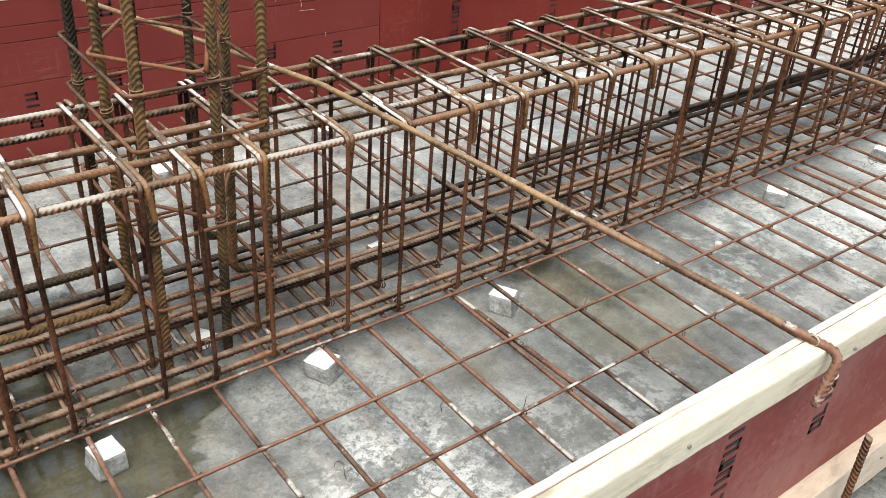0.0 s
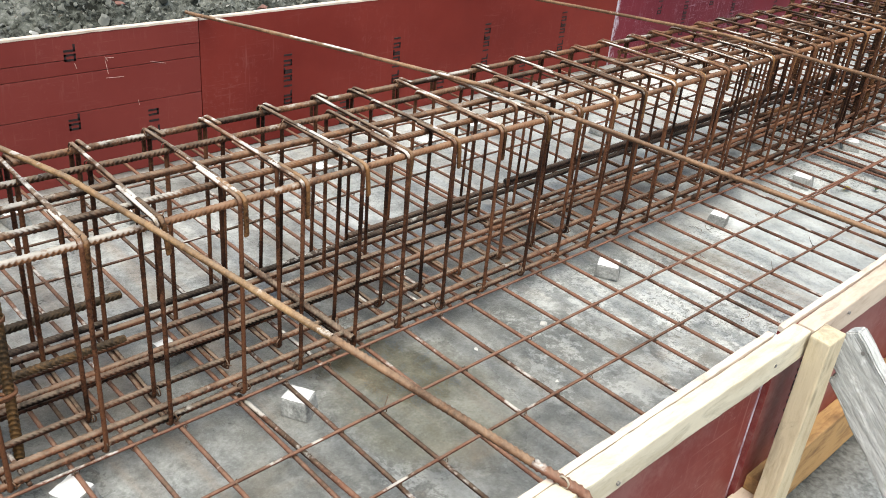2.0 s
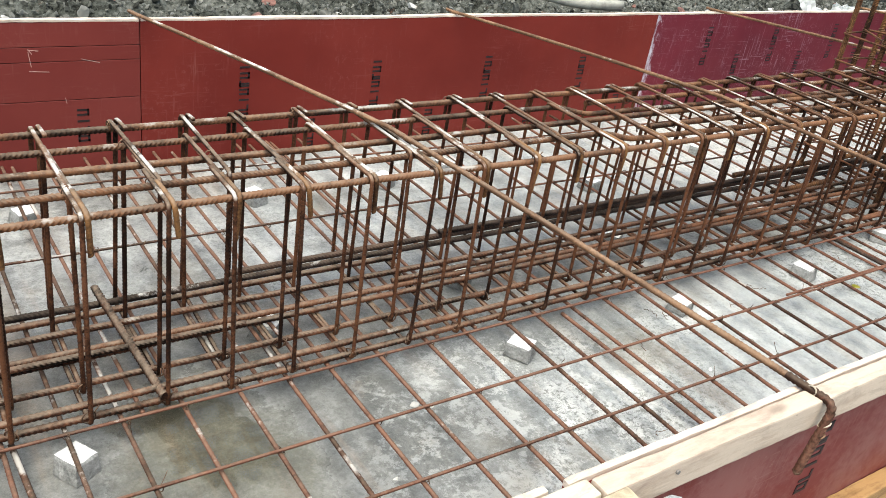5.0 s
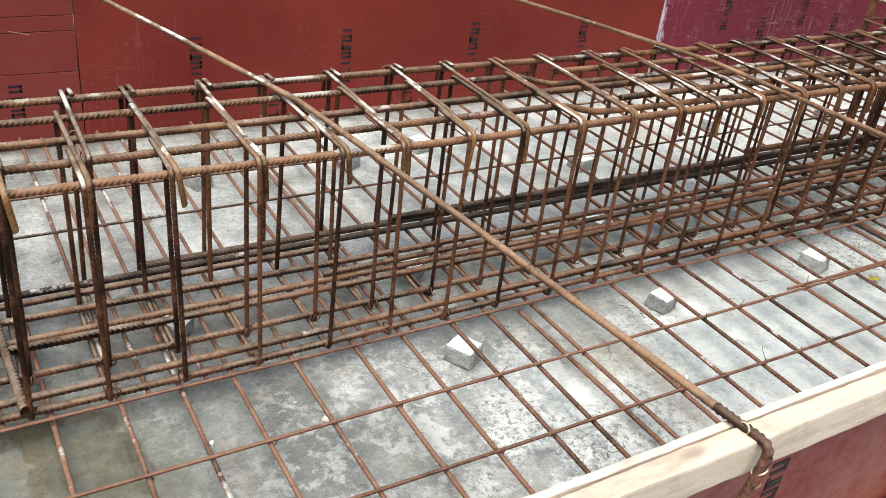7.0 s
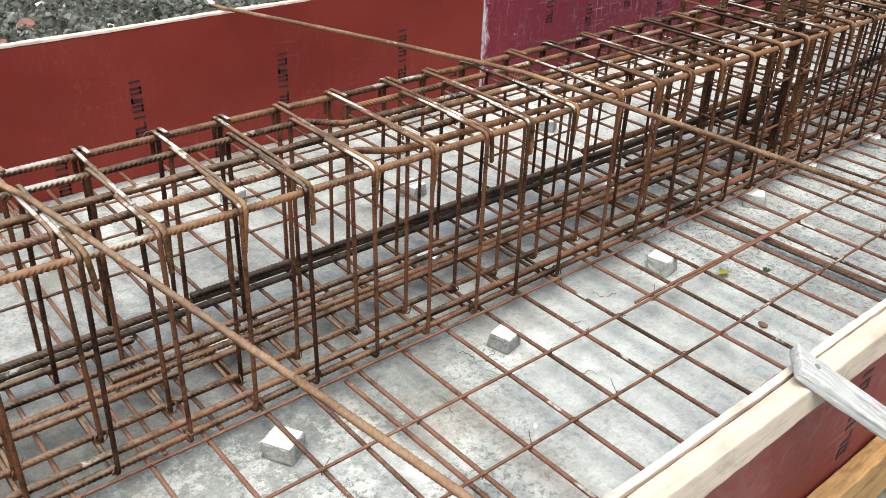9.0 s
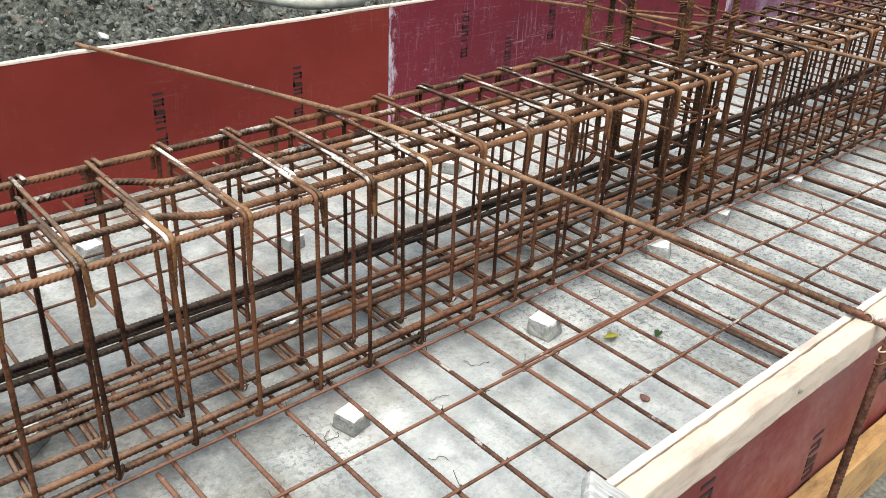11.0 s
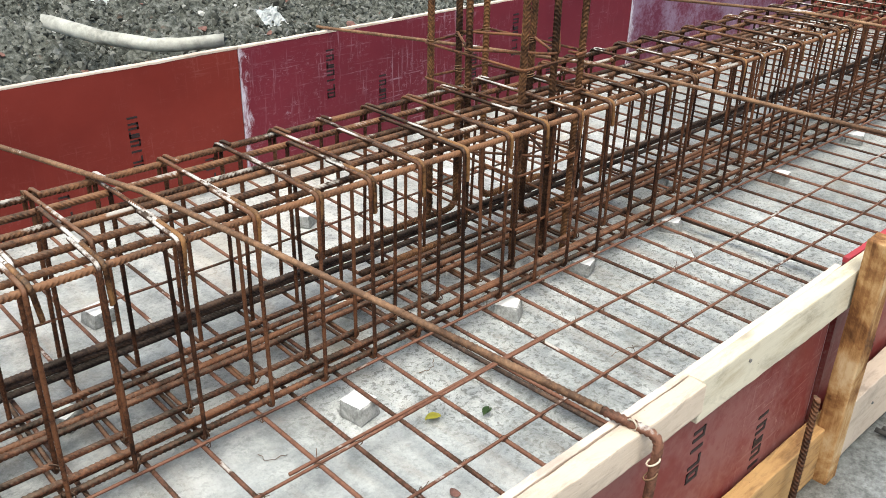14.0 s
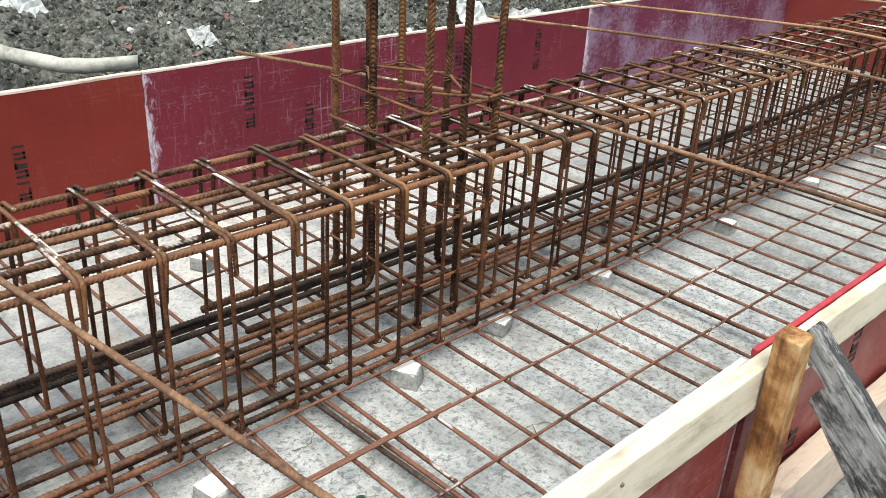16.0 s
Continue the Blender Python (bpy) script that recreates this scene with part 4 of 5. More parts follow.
def column_cage(x0, seed, lean_x=0.0, height=1.6):
    """Starter bars of a column: eight heavy bars with rectangular and diamond links."""
    r = random.Random(seed)
    w, d, y0 = 0.246, 0.375, 1.46
    col = thing("column_cage", (x0 + w / 2, y0 + d / 2, 0.04), "upright column starter cage of heavy rusty ribbed bars", "rebar cage", "column starters")
    base = Matrix.Translation(col.location).inverted()
    spots = [(0, 0), (0.56, 0), (1, 0), (1, 0.5), (1, 1), (0.5, 1), (0, 1), (0, 0.55)]
    for k, (u, v) in enumerate(spots):
        x, y = x0 + u * w, y0 + v * d
        lean = (lean_x + r.uniform(-0.02, 0.02), r.uniform(-0.015, 0.015))
        foot = (-0.42 if u < 0.6 else 0.36) * r.uniform(0.85, 1.1)
        path = [(x + foot, y, 0.085), (x, y, 0.085), (x + lean[0], y + lean[1], height)] if v > 0.4 else [(x, y, 0.008), (x + lean[0], y + lean[1], height)]
        me = bar(rounded(path, 0.05), 0.0096, 0.0125, 0.14, 12, 1.7, 0.12, rings=4, chevron=True, roll=1.2 * k + 0.4)
        part("column_bar", me, MAT_COLUMN if x0 < 2 else MAT_COLUMN_RED, col, "", base)
        for z in ((0.358, 0.560, 0.669) if x0 < 8 else ()):
            if r.random() < 0.7:
                at = Vector((x + lean[0] * z / height, y + lean[1] * z / height, z))
                turns, tip = 2.5 * math.tau, Vector((r.uniform(-0.02, 0.02), r.uniform(-0.03, -0.01), r.uniform(0.0, 0.02)))
                coil = [at + Vector((0.0128 * math.cos(q), 0.0128 * math.sin(q), 0.0012 * q - 0.008 + 0.003 * math.sin(q + k))) for q in np.linspace(0, turns, 31)]
                part("binding_wire", bar(coil + [coil[-1] + tip], 0.0014, 0, sides=5), MAT_TIE_END, col, "", base)
    a, b, c, e = x0 - 0.016, x0 + w + 0.016, y0 - 0.016, y0 + d + 0.016
    for z in (0.185, 0.355, 0.556, 0.665):
        tilt = r.uniform(-0.01, 0.01)
        rect = [(b - 0.05, c + 0.03, z + 0.01), (b, c, z), (a, c, z + tilt), (a, e, z), (b, e, z - tilt), (b, c, z + 0.008), (b - 0.06, c - 0.006, z + 0.008)]
        part("link", bar(rounded(rect, 0.02), 0.0042, 0, sides=8), MAT_THINLINK, col, "thin smooth rusty link", base)
        if z in (0.355, 0.665):
            mx, my, z2 = x0 + w / 2, y0 + d * 0.53, z + 0.014
            dia = [(mx + 0.035, c + 0.030, z2 + 0.075), (mx + 0.012, c, z2), (b, my, z2), (mx, e, z2), (a, my, z2), (mx, c, z2 + 0.008), (mx + 0.06, c + 0.055, z2 + 0.012)]
            part("diamond_link", bar(rounded(dia, 0.02), 0.0042, 0, sides=8), MAT_THINLINK, col, "thin smooth rusty diamond link", base)
    return col


column_cage(0.637, 3, 0.03)
column_cage(4.600, 4)
column_cage(8.560, 5)

CROSS = [0.28, 0.415, 0.553, 0.683, 0.811, 0.945, 1.063, 1.173, 1.306, 1.430, 1.551, 1.681, 1.808, 1.926, 2.040, 2.184, 2.320, 2.442, 2.577, 2.69, 2.818, 2.952, 3.084, 3.224, 3.352, 3.475, 3.615, 3.726,
         3.852, 3.975, 4.104, 4.222, 4.347, 4.473, 4.589, 4.70, 4.841, 4.955, 5.07, 5.20]
CROSS = [0.28 - 0.128 * k for k in range(11, 0, -1)] + CROSS + [5.20 + 0.127 * k for k in range(1, 30)]


def floor_mat():
    mat = thing("floor_mat", (0, 1.5, 0.03), "rusty tied bar mat lying on small cement spacers", "rebar mat")
    base = Matrix.Translation(mat.location).inverted()
    for k, x in enumerate(CROSS):
        a = (x + rng.uniform(-0.006, 0.006), FRONT + rng.uniform(0.012, 0.03), 0.049)
        b = (x + rng.uniform(-0.012, 0.012), BACK - 0.03, 0.049)
        me = bar(straight(a, b, 14, 0.006, k + 3), 0.0050, 0.011 if x < 6.2 else 0, 0.16, 6, 0.6, rings=2)
        part("cross_bar", me, MAT_WIREMESH, mat, "", base)
        if rng.random() < (0.6 if x < 2.6 else 0.15) and x > -0.3:
            a, b = (x + 0.045 + rng.uniform(-0.015, 0.015), 1.34, 0.049), (x + 0.04 + rng.uniform(-0.02, 0.02), BACK - 0.04, 0.049)
            part("cross_bar", bar(straight(a, b, 8, 0.004, k + 103), 0.0050, 0.012 if x < 5.5 else 0, 0.14, 6, 0.6, rings=2), MAT_WIREMESH, mat, "", base)
    for x0, x1, y0, y1, r, mt in ((1.333, 1.375, 1.36, 0.52, 0.0062, MAT_WIREMESH), (2.785, 2.808, 1.33, 0.60, 0.0056, MAT_WIREMESH), (4.165, 4.212, 1.50, 0.60, 0.0062, MAT_DARKBAR), (4.19, 4.228, 1.48, 0.56, 0.0056, MAT_WIREMESH), (5.33, 5.36, 1.33, 0.65, 0.0056, MAT_DARKBAR)):
        part("loose_bar", bar(straight((x0, y0, 0.034), (x1, y1, 0.030), 8, 0.004, 7), r, 0.011, 0.10, 7), mt, mat, "extra bar laid beside the mat bars", base)
    for x0, x1, y, z in ((3.55, 4.40, 1.117, 0.0585), (3.52, 4.60, 0.698, 0.0585), (3.50, 4.55, 0.712, 0.0595)):
        part("long_bar", bar(straight((x0, y, z), (x1, y, z), 14, 0.004, 9), 0.0042, 0.010, 0.07, 6, rings=2), MAT_WIREMESH, mat, "", base)
    for k, y in enumerate((0.902, 1.105, 1.318, 2.045, 2.25, 2.46)):
        me = bar(straight((X0 + 0.05, y, 0.0585), (X1 - 0.06, y, 0.0585), 70, 0.010, k + 51), 0.0038, 0.010, 0.07, 6, rings=2)
        part("long_bar", me, MAT_WIREMESH, mat, "", base)
    return mat


floor_mat()


def tie_rod(wall_x, hook_x, tail, seed):
    """A tie over the cage from the rear form to the front rail, hooked down outside."""
    r = random.Random(seed)
    z = ZT + 0.034
    a, m, b = Vector((wall_x, BACK + 0.02, TOP + 0.014)), Vector(((wall_x * 0.42 + hook_x * 0.58), 1.55, z)), Vector((hook_x, 0.425, TOP + 0.009))
    pts = [a + Vector((-0.012, 0.030, 0.002)), a]
    pts += [a.lerp(m, k / 8) + Vector((0, 0, 0.004 * math.sin(math.pi * k / 8))) for k in range(1, 9)]
    pts += [m.lerp(b, k / 8) + Vector((0, 0, 0.004 * math.sin(math.pi * k / 8))) for k in range(1, 8)]
    out = 0.386
    corner = Vector((hook_x + 0.012, out, TOP + 0.004))
    end = Vector((hook_x + 0.012 - 0.10 * tail - (0.03 if tail < 0.2 else 0.0), out - 0.004, TOP - tail))
    path = pts
    turn = pts[14]
    del pts[15:]
    bend = [turn] + [m.lerp(b, k / 8) + Vector((0, 0, 0.004 * math.sin(math.pi * k / 8))) for k in (6, 7)] + rounded([m.lerp(b, 0.955), corner, end], 0.022)
    rod = thing("tie_rod", b, "ochre rusty tie bar hooked down over the timber rail" if wall_x < 1 else "tan-brown rusty tie bar hooked down over the timber rail", "tie bar", "form ties")
    base = Matrix.Translation(rod.location).inverted()
    part("rod", bar(path, 0.0062, 0.0085, 0.11, 10, 0.9, 0.08, rings=4), MAT_TIE if wall_x < 1 else MAT_TIE_BROWN, rod, "", base)
    part("rod_end", bar(bend[:3] + [m.lerp(b, 0.955)], 0.0063, 0.0088, 0.14, 10, 1.0, 0.10, rings=4), MAT_TIE_END, rod, "brown ribbed end of the bar", base)
    part("hook", bar(bend[3:], 0.0066, 0.0092, 0.22, 10, 1.0, 0.10, rings=4), MAT_WIREMESH, rod, "ribbed end hooked over the rail", base)
    ring = [Vector((hook_x - 0.001, 0.427 + 0.0085 * math.cos(t), TOP + 0.009 + 0.0085 * math.sin(t))) for t in np.linspace(0, 2 * math.pi, 13)]
    part("nail", bar(ring, 0.0016, 0, sides=6), MAT_PALENAIL, rod, "pale bent nail", base)
    for dz in (0.035, 0.060):
        ring = [Vector((hook_x + 0.006 - 0.1 * dz + 0.009 * math.cos(t), out + 0.009 * math.sin(t), TOP - dz + 0.006 * math.cos(t + 1))) for t in np.linspace(0, 2 * math.pi, 13)]
        part("nail", bar(ring, 0.0015, 0, sides=6), MAT_PALENAIL if dz < 0.05 else MAT_TIE_END, rod, "bent nail", base)
    return rod


for n, (wx, hx, tail) in enumerate(((0.82, 1.275, 0.072), (1.99, 2.452, 0.125), (3.25, 3.705, 0.49), (4.84, 5.30, 0.3), (6.18, 6.65, 0.3), (6.95, 7.42, 0.3), (8.1, 8.55, 0.3))):
    tie_rod(wx, hx, tail, 60 + n)


def stake(x, top_z, lean, label):
    """A short ribbed bar driven into the ground against the outside of the front form."""
    ob = thing("rebar_stake", (x, 0.385, 0.0), label, "rebar stake", "form stakes")
    part("bar", bar([(-lean, -0.012, -0.05), (-lean * 0.5, -0.008, top_z * 0.45), (0, -0.002, top_z)], 0.0064, 0.009, 0.20, 8, rings=4), MAT_LINK, ob)
    ring = [Vector((-lean * 0.85 + 0.011 * math.cos(t), -0.011 + 0.011 * math.sin(t), 0.045 + 0.004 * math.cos(t))) for t in np.linspace(0, 2 * math.pi, 13)]
    part("binding_wire", bar(ring, 0.0018, 0, sides=6), MAT_TIE, ob)


stake(1.53, 0.215, 0.02, "short rusty ribbed stake against the front form")
stake(4.29, 0.296, 0.03, "leaning rusty ribbed stake against the front form")
stake(5.50, 0.30, 0.02, "rusty ribbed stake against the front form")


def spacer_block(x, y, turn, size=1.0, seed=0):
    """A small cast cement cube that carries the mat."""
    r = random.Random(seed)
    bm = bmesh.new()
    s = 0.067 * size
    bmesh.ops.create_cube(bm, size=1)
    bmesh.ops.subdivide_edges(bm, edges=bm.edges[:], cuts=6, use_grid_fill=True)
    skew = [r.uniform(-0.12, 0.12) for _ in range(4)]
    for v in bm.verts:
        c = v.co.copy()
        out = sorted((abs(c.x), abs(c.y), abs(c.z)))
        pull = 1 - 0.05 * max(0.0, out[1] - 0.40) / 0.1
        taper = 1 - 0.10 * (c.z + 0.5)
        c = Vector(((c.x + skew[0] * c.z) * taper, (c.y + skew[1] * c.z) * taper, c.z + skew[2] * 0.5 * c.x)) * pull
        v.co = Vector((c.x * s, c.y * s * 1.05, c.z * 0.046)) + 0.0016 * noise.noise_vector(v.co * 5 + Vector((seed, 0, 0)))
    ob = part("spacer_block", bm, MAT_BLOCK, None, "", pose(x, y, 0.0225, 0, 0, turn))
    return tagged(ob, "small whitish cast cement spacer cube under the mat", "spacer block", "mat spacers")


BLOCKS = [(0.435, 1.275, 8), (0.925, 1.290, 24), (1.437, 1.270, 30), (2.572, 1.248, 30), (3.203, 1.242, 14), (3.833, 1.240, 10), (4.438, 1.318, 30), (4.810, 1.345, 20), (5.285, 1.335, 25), (6.0, 1.30, 10), (6.7, 1.31, 20), (7.4, 1.30, 30)]
for n, (x, y, turn) in enumerate(BLOCKS):
    spacer_block(x, y, turn, rng.uniform(0.92, 1.08), n)


# ---- small things on the floor ----
def wire_knot(seed):
    """A twisted loop of binding wire round a crossing, with two loose ends."""
    r = random.Random(seed)
    pts = [Vector((0.0075 * math.cos(t), 0.0075 * math.cos(t) * 0.9, 0.0105 * math.sin(t))) for t in np.linspace(-2.2, 4.2, 15)]
    top = pts[-1]
    pts += [top + Vector((r.uniform(-0.004, 0.004), r.uniform(-0.004, 0.004), 0.006)), top + Vector((r.uniform(-0.012, 0.012), r.uniform(-0.012, 0.012), 0.012 + r.uniform(0, 0.008)))]
    return bar([p * 0.85 for p in pts], 0.0010, 0, sides=5, name="wire_knot")


KNOTS = [wire_knot(k) for k in range(5)]


def add_knots():
    mat, cage = bpy.data.objects["floor_mat"], bpy.data.objects["beam_cage"]
    for y in (0.902, 1.105, 1.318, 2.045, 2.25):
        for x in CROSS:
            if 0.1 < x < 6.0 and rng.random() < (0.8 if y < 1.4 else 0.4):
                m = Matrix.Translation(-mat.location) @ pose(x, y, 0.054, rng.uniform(-15, 15), rng.uniform(-15, 15), rng.choice((0, 90)) + rng.uniform(-20, 20))
                part("wire_knot", KNOTS[rng.randrange(5)], MAT_WIRE, mat, "", m)
    for x in STATIONS:
        if 0.2 < x < 6.0:
            for y, dx in ((YF - 0.008, -0.006), (1.436, 0.007)):
                m = Matrix.Translation(-cage.location) @ pose(x + dx, y, ZB + 0.006, rng.uniform(-20, 20), rng.uniform(-20, 20), rng.uniform(0, 180)) @ Matrix.Diagonal((1.7, 1.7, 1.5, 1))
                part("wire_knot", KNOTS[rng.randrange(5)], MAT_WIRE, cage, "", m)
    for y in (YF, 1.447, 1.545, 1.652, YB):
        for x in STATIONS:
            if 0.2 < x < 6.5 and rng.random() < 0.45:
                m = Matrix.Translation(-cage.location) @ pose(x, y, ZT + 0.007, rng.uniform(-25, 25), rng.uniform(-25, 25), rng.uniform(0, 180)) @ Matrix.Diagonal((1.25, 1.25, 1.3, 1))
                part("wire_knot", KNOTS[rng.randrange(5)], MAT_WIRE, cage, "", m)


add_knots()


def wire_tails():
    """Long loose ends of binding wire that stand off some crossings of the mat."""
    mat = bpy.data.objects["floor_mat"]
    r = random.Random(77)
    spots = [(x, y) for y in (0.902, 1.105, 1.318) for x in CROSS if 0.6 < x < 5.4 and r.random() < 0.30]
    for x, y in spots:
        turn, rise, reach = r.uniform(0, 6.28), r.uniform(-0.030, 0.035), r.uniform(0.008, 0.026)
        out = Vector((math.cos(turn), math.sin(turn), 0)) * reach
        pts = [Vector((0, 0, 0.004)), out * 0.3 + Vector((0, 0, 0.010)), out * 0.7 + Vector((0, 0, 0.008 + rise * 0.5)), out + Vector((0, 0, 0.006 + rise))]
        part("wire_tail", bar(rounded(pts, 0.01, 3), 0.0008, 0, sides=5), MAT_WIRE, mat, "", Matrix.Translation(Vector((x, y, 0.054)) - mat.location))


wire_tails()


def rock(size, seed, flat=0.7, rough=0.35, sub=1):
    bm = bmesh.new()
    bmesh.ops.create_icosphere(bm, subdivisions=sub + 1, radius=1)
    r = random.Random(seed)
    planes = [(Vector([r.uniform(-1, 1) for _ in range(3)]).normalized(), r.uniform(0.42, 0.80)) for _ in range(8)]
    for v in bm.verts:
        for nrm, d in planes:
            k = v.co.dot(nrm)
            if k > d:
                v.co -= (k - d) * nrm
        v.co *= 1 + rough * 0.4 * noise.noise(v.co * 2.2 + Vector((seed * 1.7, 0, 0)))
        v.co = Vector((v.co.x, v.co.y * 0.8, v.co.z * flat)) * size
    return bm


def lying(name, bm, mat, x, y, z, turn, label, category, group=""):
    return tagged(part(name, bm, mat, None, "", pose(x, y, z, 0, 0, turn)), label, category, group)


for n, (x, y, sz, mt) in enumerate(((2.189, 1.175, 0.014, MAT_RUBBLE), (2.225, 1.158, 0.013, MAT_RUBBLE), (3.81, 0.889, 0.018, MAT_BRICK), (0.93, 0.86, 0.020, MAT_RUBBLE), (2.02, 0.98, 0.008, MAT_RUBBLE), (1.95, 1.20, 0.008, MAT_RUBBLE), (4.30, 0.66, 0.016, MAT_RUBBLE), (2.53, 0.72, 0.012, MAT_RUBBLE), (3.05, 0.98, 0.009, MAT_RUBBLE))):
    lying("pebble", rock(sz, 200 + n, 0.45), mt, x, y, sz * 0.22, n * 50, "small chip of broken stone lying on the concrete", "pebble", "chips on the floor")


def leaf(x, y, length, turn, mat, label):
    bm = bmesh.new()
    rows = []
    for k in range(7):
        t = k / 6
        w = 0.32 * length * math.sin(math.pi * (0.06 + 0.9 * t)) ** 0.8
        rows.append([bm.verts.new((length * t, s * w, 0.004 + 0.006 * abs(s) + 0.004 * math.sin(3 * t))) for s in (-1, 0, 1)])
    for a, b in zip(rows, rows[1:]):
        for k in range(2):
            bm.faces.new((a[k], a[k + 1], b[k + 1], b[k]))
    bmesh.ops.solidify(bm, geom=bm.faces[:], thickness=0.0008)
    lying("leaf", bm, mat, x, y, 0.004, turn, label, "leaf", "fallen leaves")


leaf(4.075, 1.04, 0.035, 200, MAT_LEAF_G, "small green fallen leaf on the concrete")
leaf(3.965, 1.095, 0.040, 160, MAT_LEAF_Y, "small yellow fallen leaf on the concrete")


def wire_scrap(x, y, size, seed, label="thin rusty scrap of binding wire on the concrete"):
    r = random.Random(seed)
    p, d, pts = Vector((0, 0, 0.003)), r.uniform(0, 6.3), []
    for k in range(16):
        pts.append(p.copy())
        d += r.uniform(-0.7, 0.75)
        p += Vector((math.cos(d), math.sin(d), 0)) * size / 7
        p.z = 0.003 + 0.004 * abs(math.sin(k * 0.7))
    me = bar(pts, 0.0008, 0, sides=5)
    tagged(part("wire_scrap", me, MAT_WIRE, None, "", Matrix.Translation((x, y, 0))), label, "wire scrap", "wire scraps")


for n, (x, y, sz) in enumerate(((3.62, 1.23, 0.06), (3.45, 1.19, 0.05), (4.22, 0.82, 0.05), (3.10, 1.24, 0.04), (1.07, 1.04, 0.03), (0.80, 0.99, 0.05), (4.60, 0.95, 0.09), (2.75, 0.86, 0.06), (3.30, 1.02, 0.04), (4.05, 1.27, 0.06), (1.25, 0.72, 0.03), (2.95, 1.18, 0.05), (3.155, 1.262, 0.05), (3.165, 1.245, 0.04))):
    wire_scrap(x, y, 0.65 * sz, 300 + n)


def puddle(x, y, rx, ry, seed, label, mat):
    """A thin sheet of water with a lobed, uneven shore."""
    bm = bmesh.new()
    rim = []
    for k in range(180):
        t = 2 * math.pi * k / 180
        d = Vector((math.cos(t), math.sin(t), 0))
        q = 1 + sum(a * noise.noise(d * w + Vector((0, 0, seed + w))) for a, w in ((0.42, 1.4), (0.24, 3.5), (0.13, 8.0), (0.07, 17.0)))
        rim.append(bm.verts.new((rx * q * d.x, ry * q * d.y, 0)))
    bm.faces.new(rim)
    return lying("puddle", bm, mat, x, y, 0.0062, 0, label, "puddle", "rain puddles")


puddle(0.36, 1.33, 0.34, 0.26, 1.0, "shallow murky rain puddle on the concrete under the cage", MAT_WATER)
puddle(0.30, 1.75, 0.30, 0.16, 2.0, "shallow rain puddle beneath the rusty cage", MAT_WATER)
puddle(1.70, 1.24, 0.11, 0.17, 3.0, "thin olive-brown film of water on the concrete", MAT_FILM)
puddle(1.62, 1.37, 0.11, 0.04, 4.0, "narrow wet patch at the foot of the cage", MAT_FILM)

for n, (x, y, turn) in enumerate(((0.73, 1.50, 30), (1.30, 1.62, 10), (1.98, 1.58, 40), (2.25, 2.30, 20), (1.55, 2.36, 15), (1.25, 2.52, 5), (2.75, 2.3, 25), (3.30, 1.66, 30), (3.55, 2.05, 10), (4.10, 1.64, 25), (4.35, 2.2, 30), (5.0, 2.15, 40), (5.6, 1.6, 20), (2.62, 1.62, 35), (0.98, 2.35, 0), (3.05, 2.35, 10))):
    spacer_block(x, y, turn, rng.uniform(0.95, 1.1), 50 + n)


# ---- the soil behind the rear form ----
def clods():
    """Loose clods and stones of the dug soil, too many to count."""
    r = random.Random(5)
    verts, faces = [], []
    shapes = []
    for k in range(16):
        bm = rock(1.0, 400 + k, 0.5, 1.1, 0 if k < 8 else 1)
        shapes.append(([v.co.copy() for v in bm.verts], [[v.index for v in f.verts] for f in bm.faces]))
        bm.free()
    for _ in range(60000):
        x = r.uniform(0.6, 10.5)
        y = BACK + 0.06 + 3.0 * r.random() ** 1.4
        s = 0.0045 + 0.017 * r.random() ** 2.6 + (0.028 if r.random() < 0.008 else 0)
        vs, fs = shapes[r.randrange(8) + (8 if s > 0.020 else 0)]
        m = pose(x, y, ground_height(x, y) + s * 0.22, r.uniform(0, 360), r.uniform(0, 360), r.uniform(0, 360)) @ Matrix.Scale(s, 4)
        n = len(verts)
        verts += [tuple(m @ v) for v in vs]
        faces += [[n + i for i in f] for f in fs]
    me = bpy.data.meshes.new("soil_clods")
    me.from_pydata(verts, [], faces)
    tagged(part("soil_clods", me, MAT_CLOD), "dark grey clods and pebbles strewn over the soil", "soil clods", kind="stuff")


def debris():
    r = random.Random(9)
    for n in range(120):
        x, y = r.uniform(1.6, 9.0), BACK + 0.12 + 2.2 * r.random() ** 1.3
        s = r.uniform(0.014, 0.044)
        z = ground_height(x, y) + s * 0.25
        if r.random() < 0.55:
            ob = part("brick_fragment", rock(s, 500 + n, 0.35), MAT_BRICK, None, "", pose(x, y, z, r.uniform(-25, 25), r.uniform(-25, 25), r.uniform(0, 360)))
            tagged(ob, "broken red brick fragment half sunk in the soil", "brick fragment", "rubble in the soil")
        else:
            ob = part("stone", rock(s * 0.9, 500 + n, 0.6), MAT_RUBBLE, None, "", pose(x, y, z, r.uniform(-25, 25), r.uniform(-25, 25), r.uniform(0, 360)))
            tagged(ob, "pale grey stone lying on the dug soil", "stone", "rubble in the soil")


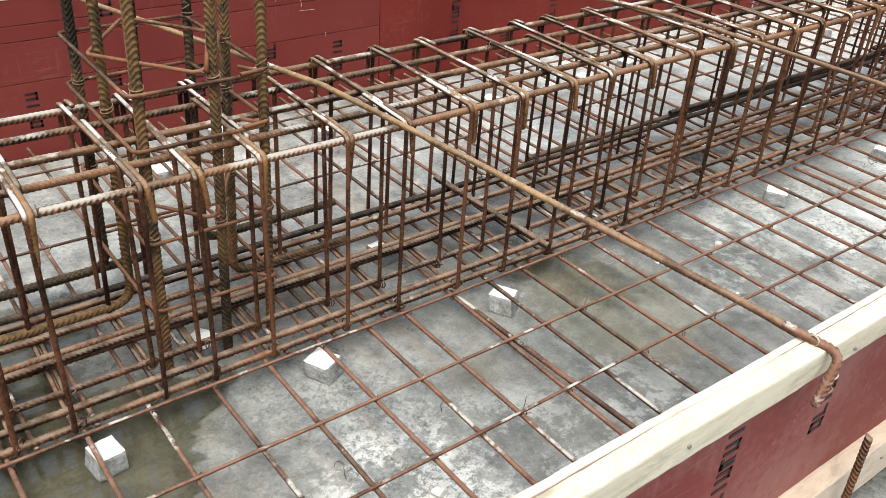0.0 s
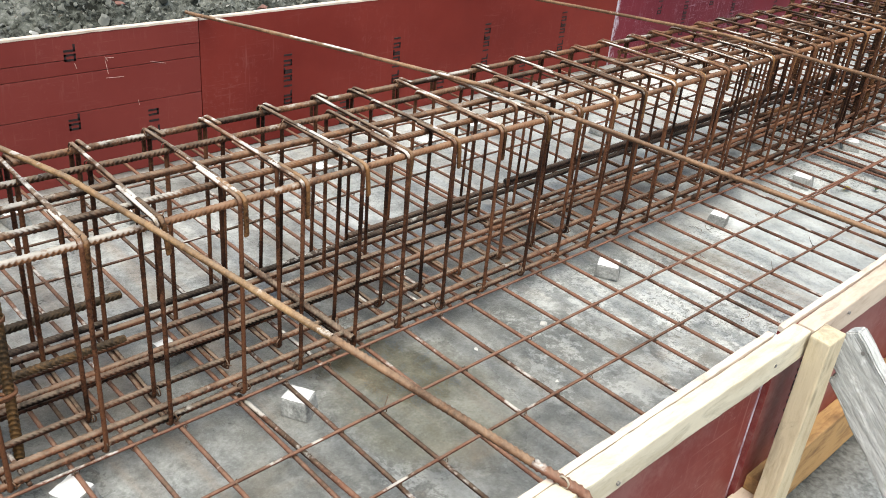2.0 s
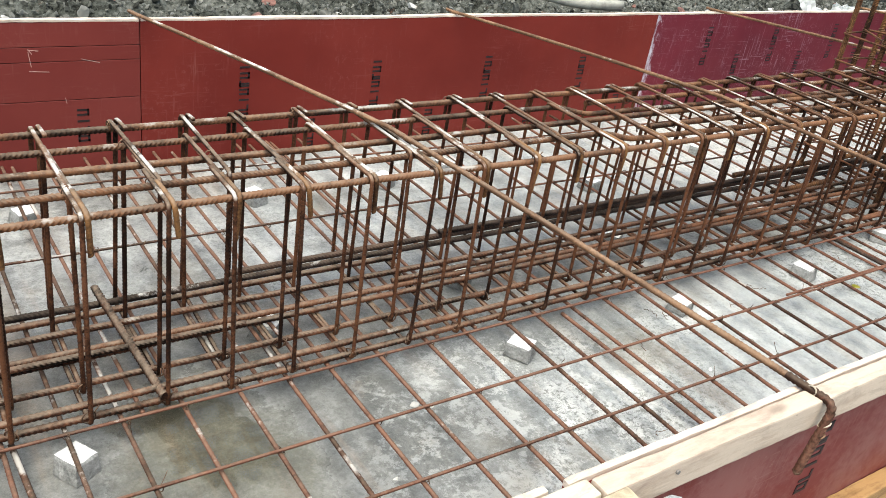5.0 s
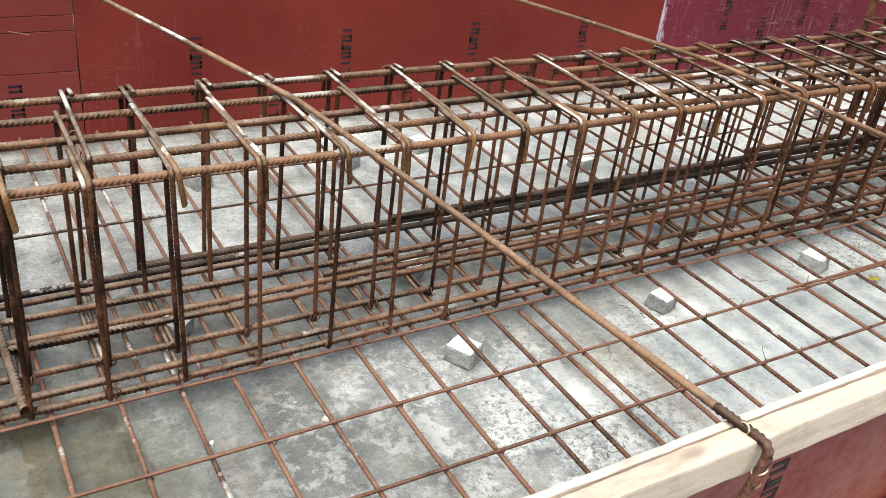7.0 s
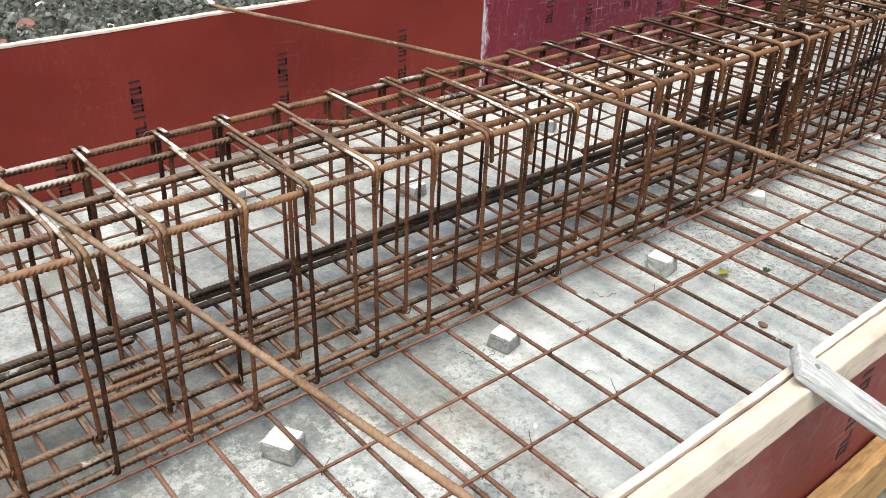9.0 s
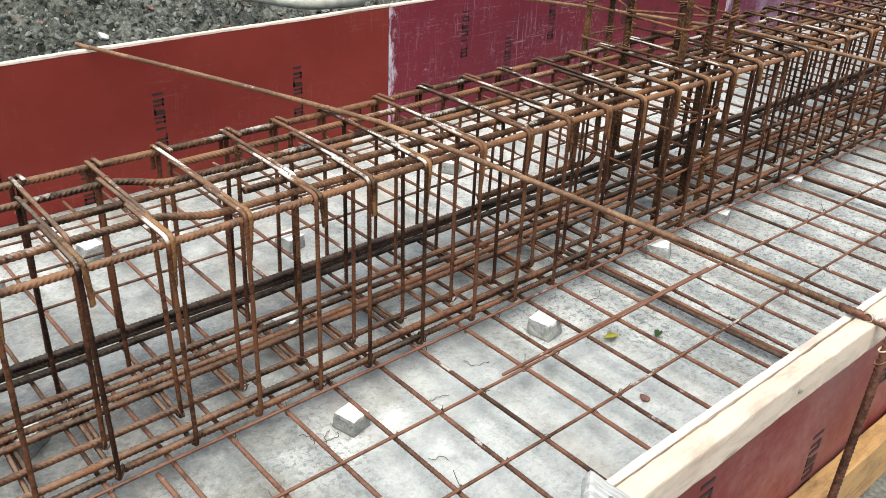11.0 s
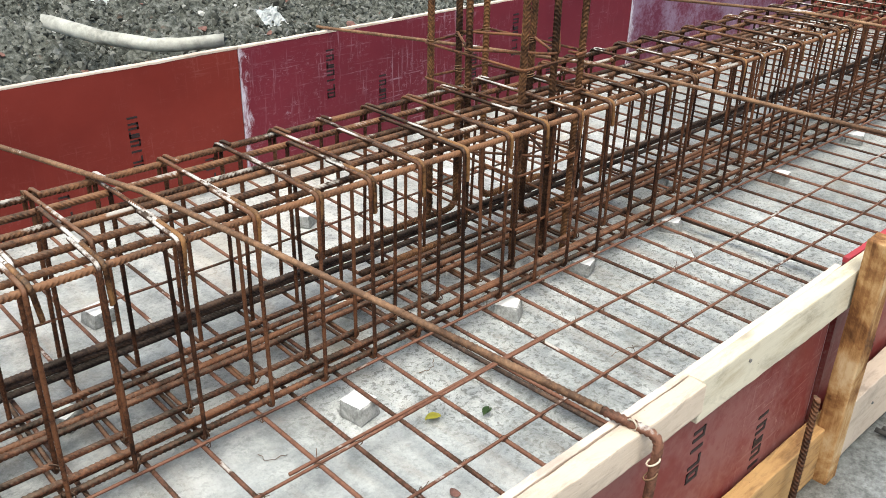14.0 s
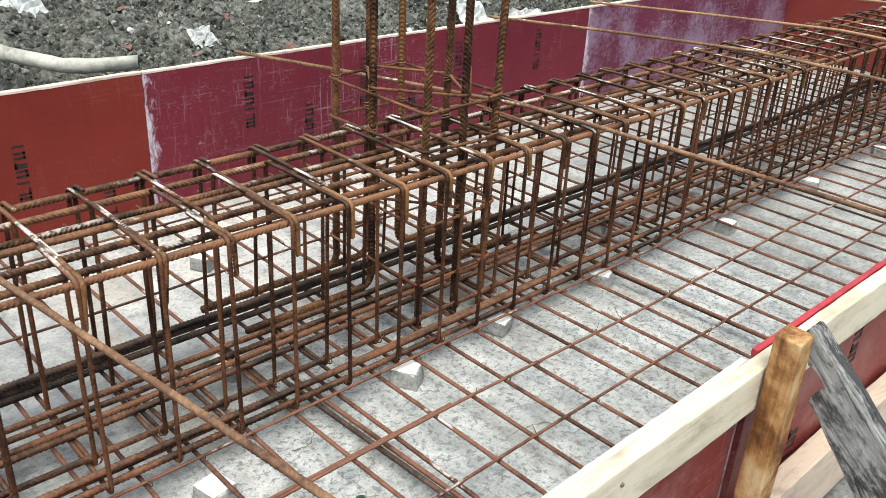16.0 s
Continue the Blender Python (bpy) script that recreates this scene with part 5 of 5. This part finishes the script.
def scrap(x, y, w, d, turn, tilt, seed, mat=MAT_PLASTIC, name="plastic_scrap", label="crumpled dirty white plastic scrap on the soil", category="plastic scrap"):
    """A crumpled sheet with a torn outline."""
    bm = bmesh.new()
    n = 10
    grid = [[None] * (n + 1) for _ in range(n + 1)]
    for j in range(n + 1):
        for i in range(n + 1):
            u, v = i / n - 0.5, j / n - 0.5
            e = 1 + 0.25 * noise.noise(Vector((u * 5, v * 5, seed)))
            p = Vector((u * 7, v * 7, seed))
            grid[j][i] = bm.verts.new((u * w * e, v * d * e, 0.16 * min(w, d) * noise.noise(p) + 0.12 * min(w, d) * abs(noise.noise(p * 2.3))))
    for j in range(n):
        for i in range(n):
            bm.faces.new((grid[j][i], grid[j][i + 1], grid[j + 1][i + 1], grid[j + 1][i]))
    bmesh.ops.solidify(bm, geom=bm.faces[:], thickness=0.0015)
    tagged(part(name, bm, mat, None, "", pose(x, y, ground_height(x, y) + 0.025, tilt, 0, turn)), label, category, "litter on the soil")


def tree_log(points, r0, r1, name, mat, label, seed):
    """A bare fallen branch, tapering and slightly crooked."""
    pts = [Vector(p) for p in rounded(points, 0.25, 8)]
    bm = bmesh.new()
    rings, sides = [], 14
    total = len(pts) - 1
    for k, p in enumerate(pts):
        t = (pts[min(k + 1, total)] - pts[max(k - 1, 0)]).normalized()
        side = t.cross(Vector((0, 0, 1))).normalized()
        up = side.cross(t)
        rad = r0 + (r1 - r0) * k / total
        ring = []
        for j in range(sides):
            a = 2 * math.pi * j / sides
            q = p + rad * (1 + 0.16 * noise.noise(Vector((k * 0.35, math.cos(a) * 1.5, math.sin(a) * 1.5 + seed)))) * (math.cos(a) * side + math.sin(a) * up)
            if k in (0, total):
                q += t * rng.uniform(-0.03, 0.03)
            ring.append(bm.verts.new(q - pts[0]))
        rings.append(ring)
    for a, b in zip(rings, rings[1:]):
        for j in range(sides):
            bm.faces.new((a[j], a[(j + 1) % sides], b[(j + 1) % sides], b[j]))
    bm.faces.new(rings[0][::-1])
    bm.faces.new(rings[-1])
    tagged(part(name, as_mesh(bm, name, True), mat, None, "", Matrix.Translation(pts[0])), label, "log")


clods()
debris()
tree_log([(4.20, 3.90, 0.425), (4.295, 3.56, 0.405), (4.41, 3.245, 0.41), (4.615, 3.115, 0.43)], 0.032, 0.027, "fallen_log", MAT_LOG, "bare pale grey fallen branch lying on the soil", 1)
tree_log([(7.55, 3.55, 0.38), (8.0, 3.2, 0.41), (8.4, 3.0, 0.44)], 0.03, 0.035, "fallen_log", MAT_GREYWOOD, "dark weathered branch lying on the soil", 2)
scrap(4.80, 4.78, 0.26, 0.19, 20, 28, 1)
scrap(5.19, 3.64, 0.13, 0.11, 12, 42, 2, MAT_PLASTIC, "tile_shard", "white broken tile shard lying on the soil", "tile shard")
scrap(6.10, 3.28, 0.10, 0.07, 20, 0, 3)
scrap(6.85, 3.50, 0.30, 0.24, 15, 40, 4)
scrap(7.25, 3.42, 0.26, 0.20, 170, -35, 5)
scrap(2.10, 3.02, 0.16, 0.16, 20, 45, 6)
scrap(5.95, 4.40, 0.09, 0.05, 20, 0, 7)
scrap(2.75, 3.2, 0.08, 0.06, 80, 0, 8, MAT_PALEWOOD, "wood_chip", "splintered pale wood chip on the soil", "wood chip")
scrap(2.62, 3.15, 0.10, 0.05, 20, 10, 9, MAT_PALEWOOD, "wood_chip", "splintered pale wood chip on the soil", "wood chip")
scrap(4.95, 3.25, 0.22, 0.08, 25, 0, 10, MAT_PALEWOOD, "wood_chip", "splintered pale wood chip on the soil", "wood chip")
scrap(8.4, 3.5, 0.3, 0.22, 25, 0, 11)


def splinters():
    """Broken brown strips of wood lying where the branch ends."""
    r = random.Random(21)
    for n in range(9):
        x, y = 4.66 + 0.035 * n + r.uniform(-0.02, 0.02), 3.06 + r.uniform(-0.05, 0.07)
        at = pose(x, y, ground_height(x, y) + 0.045, 0, r.uniform(-14, 8), r.uniform(-30, 35))
        ob = part("wood_splinter", plank(r.uniform(0.07, 0.17), r.uniform(0.010, 0.022), 0.006, 0.004, 0.001, 6, 700 + n), MAT_SPLINTER if n % 3 else MAT_PALEWOOD, None, "", at)
        tagged(ob, "brown splintered strip of wood lying on the soil", "wood splinter", "broken wood on the soil")


splinters()


def forked_stick():
    """A short charred stick with a split end, on the ground outside the forms."""
    ob = thing("stick", (4.70, 0.36, 0.006), "short charred forked stick lying on the concrete ground", "stick", "")
    for n, (a, b) in enumerate((((0.0, 0.012, 0.004), (-0.004, -0.05, 0.006)), ((0.012, 0.0, 0.010), (-0.002, -0.05, 0.008)))):
        part("prong", bar(straight(a, b, 6, 0.006, n + 5), 0.0065, 0, sides=7), MAT_CHAR, ob)
    part("shaft", bar(straight((-0.003, -0.045, 0.008), (-0.02, -0.20, 0.008), 10, 0.008, 3), 0.011, 0, sides=8), MAT_CHAR, ob)


forked_stick()
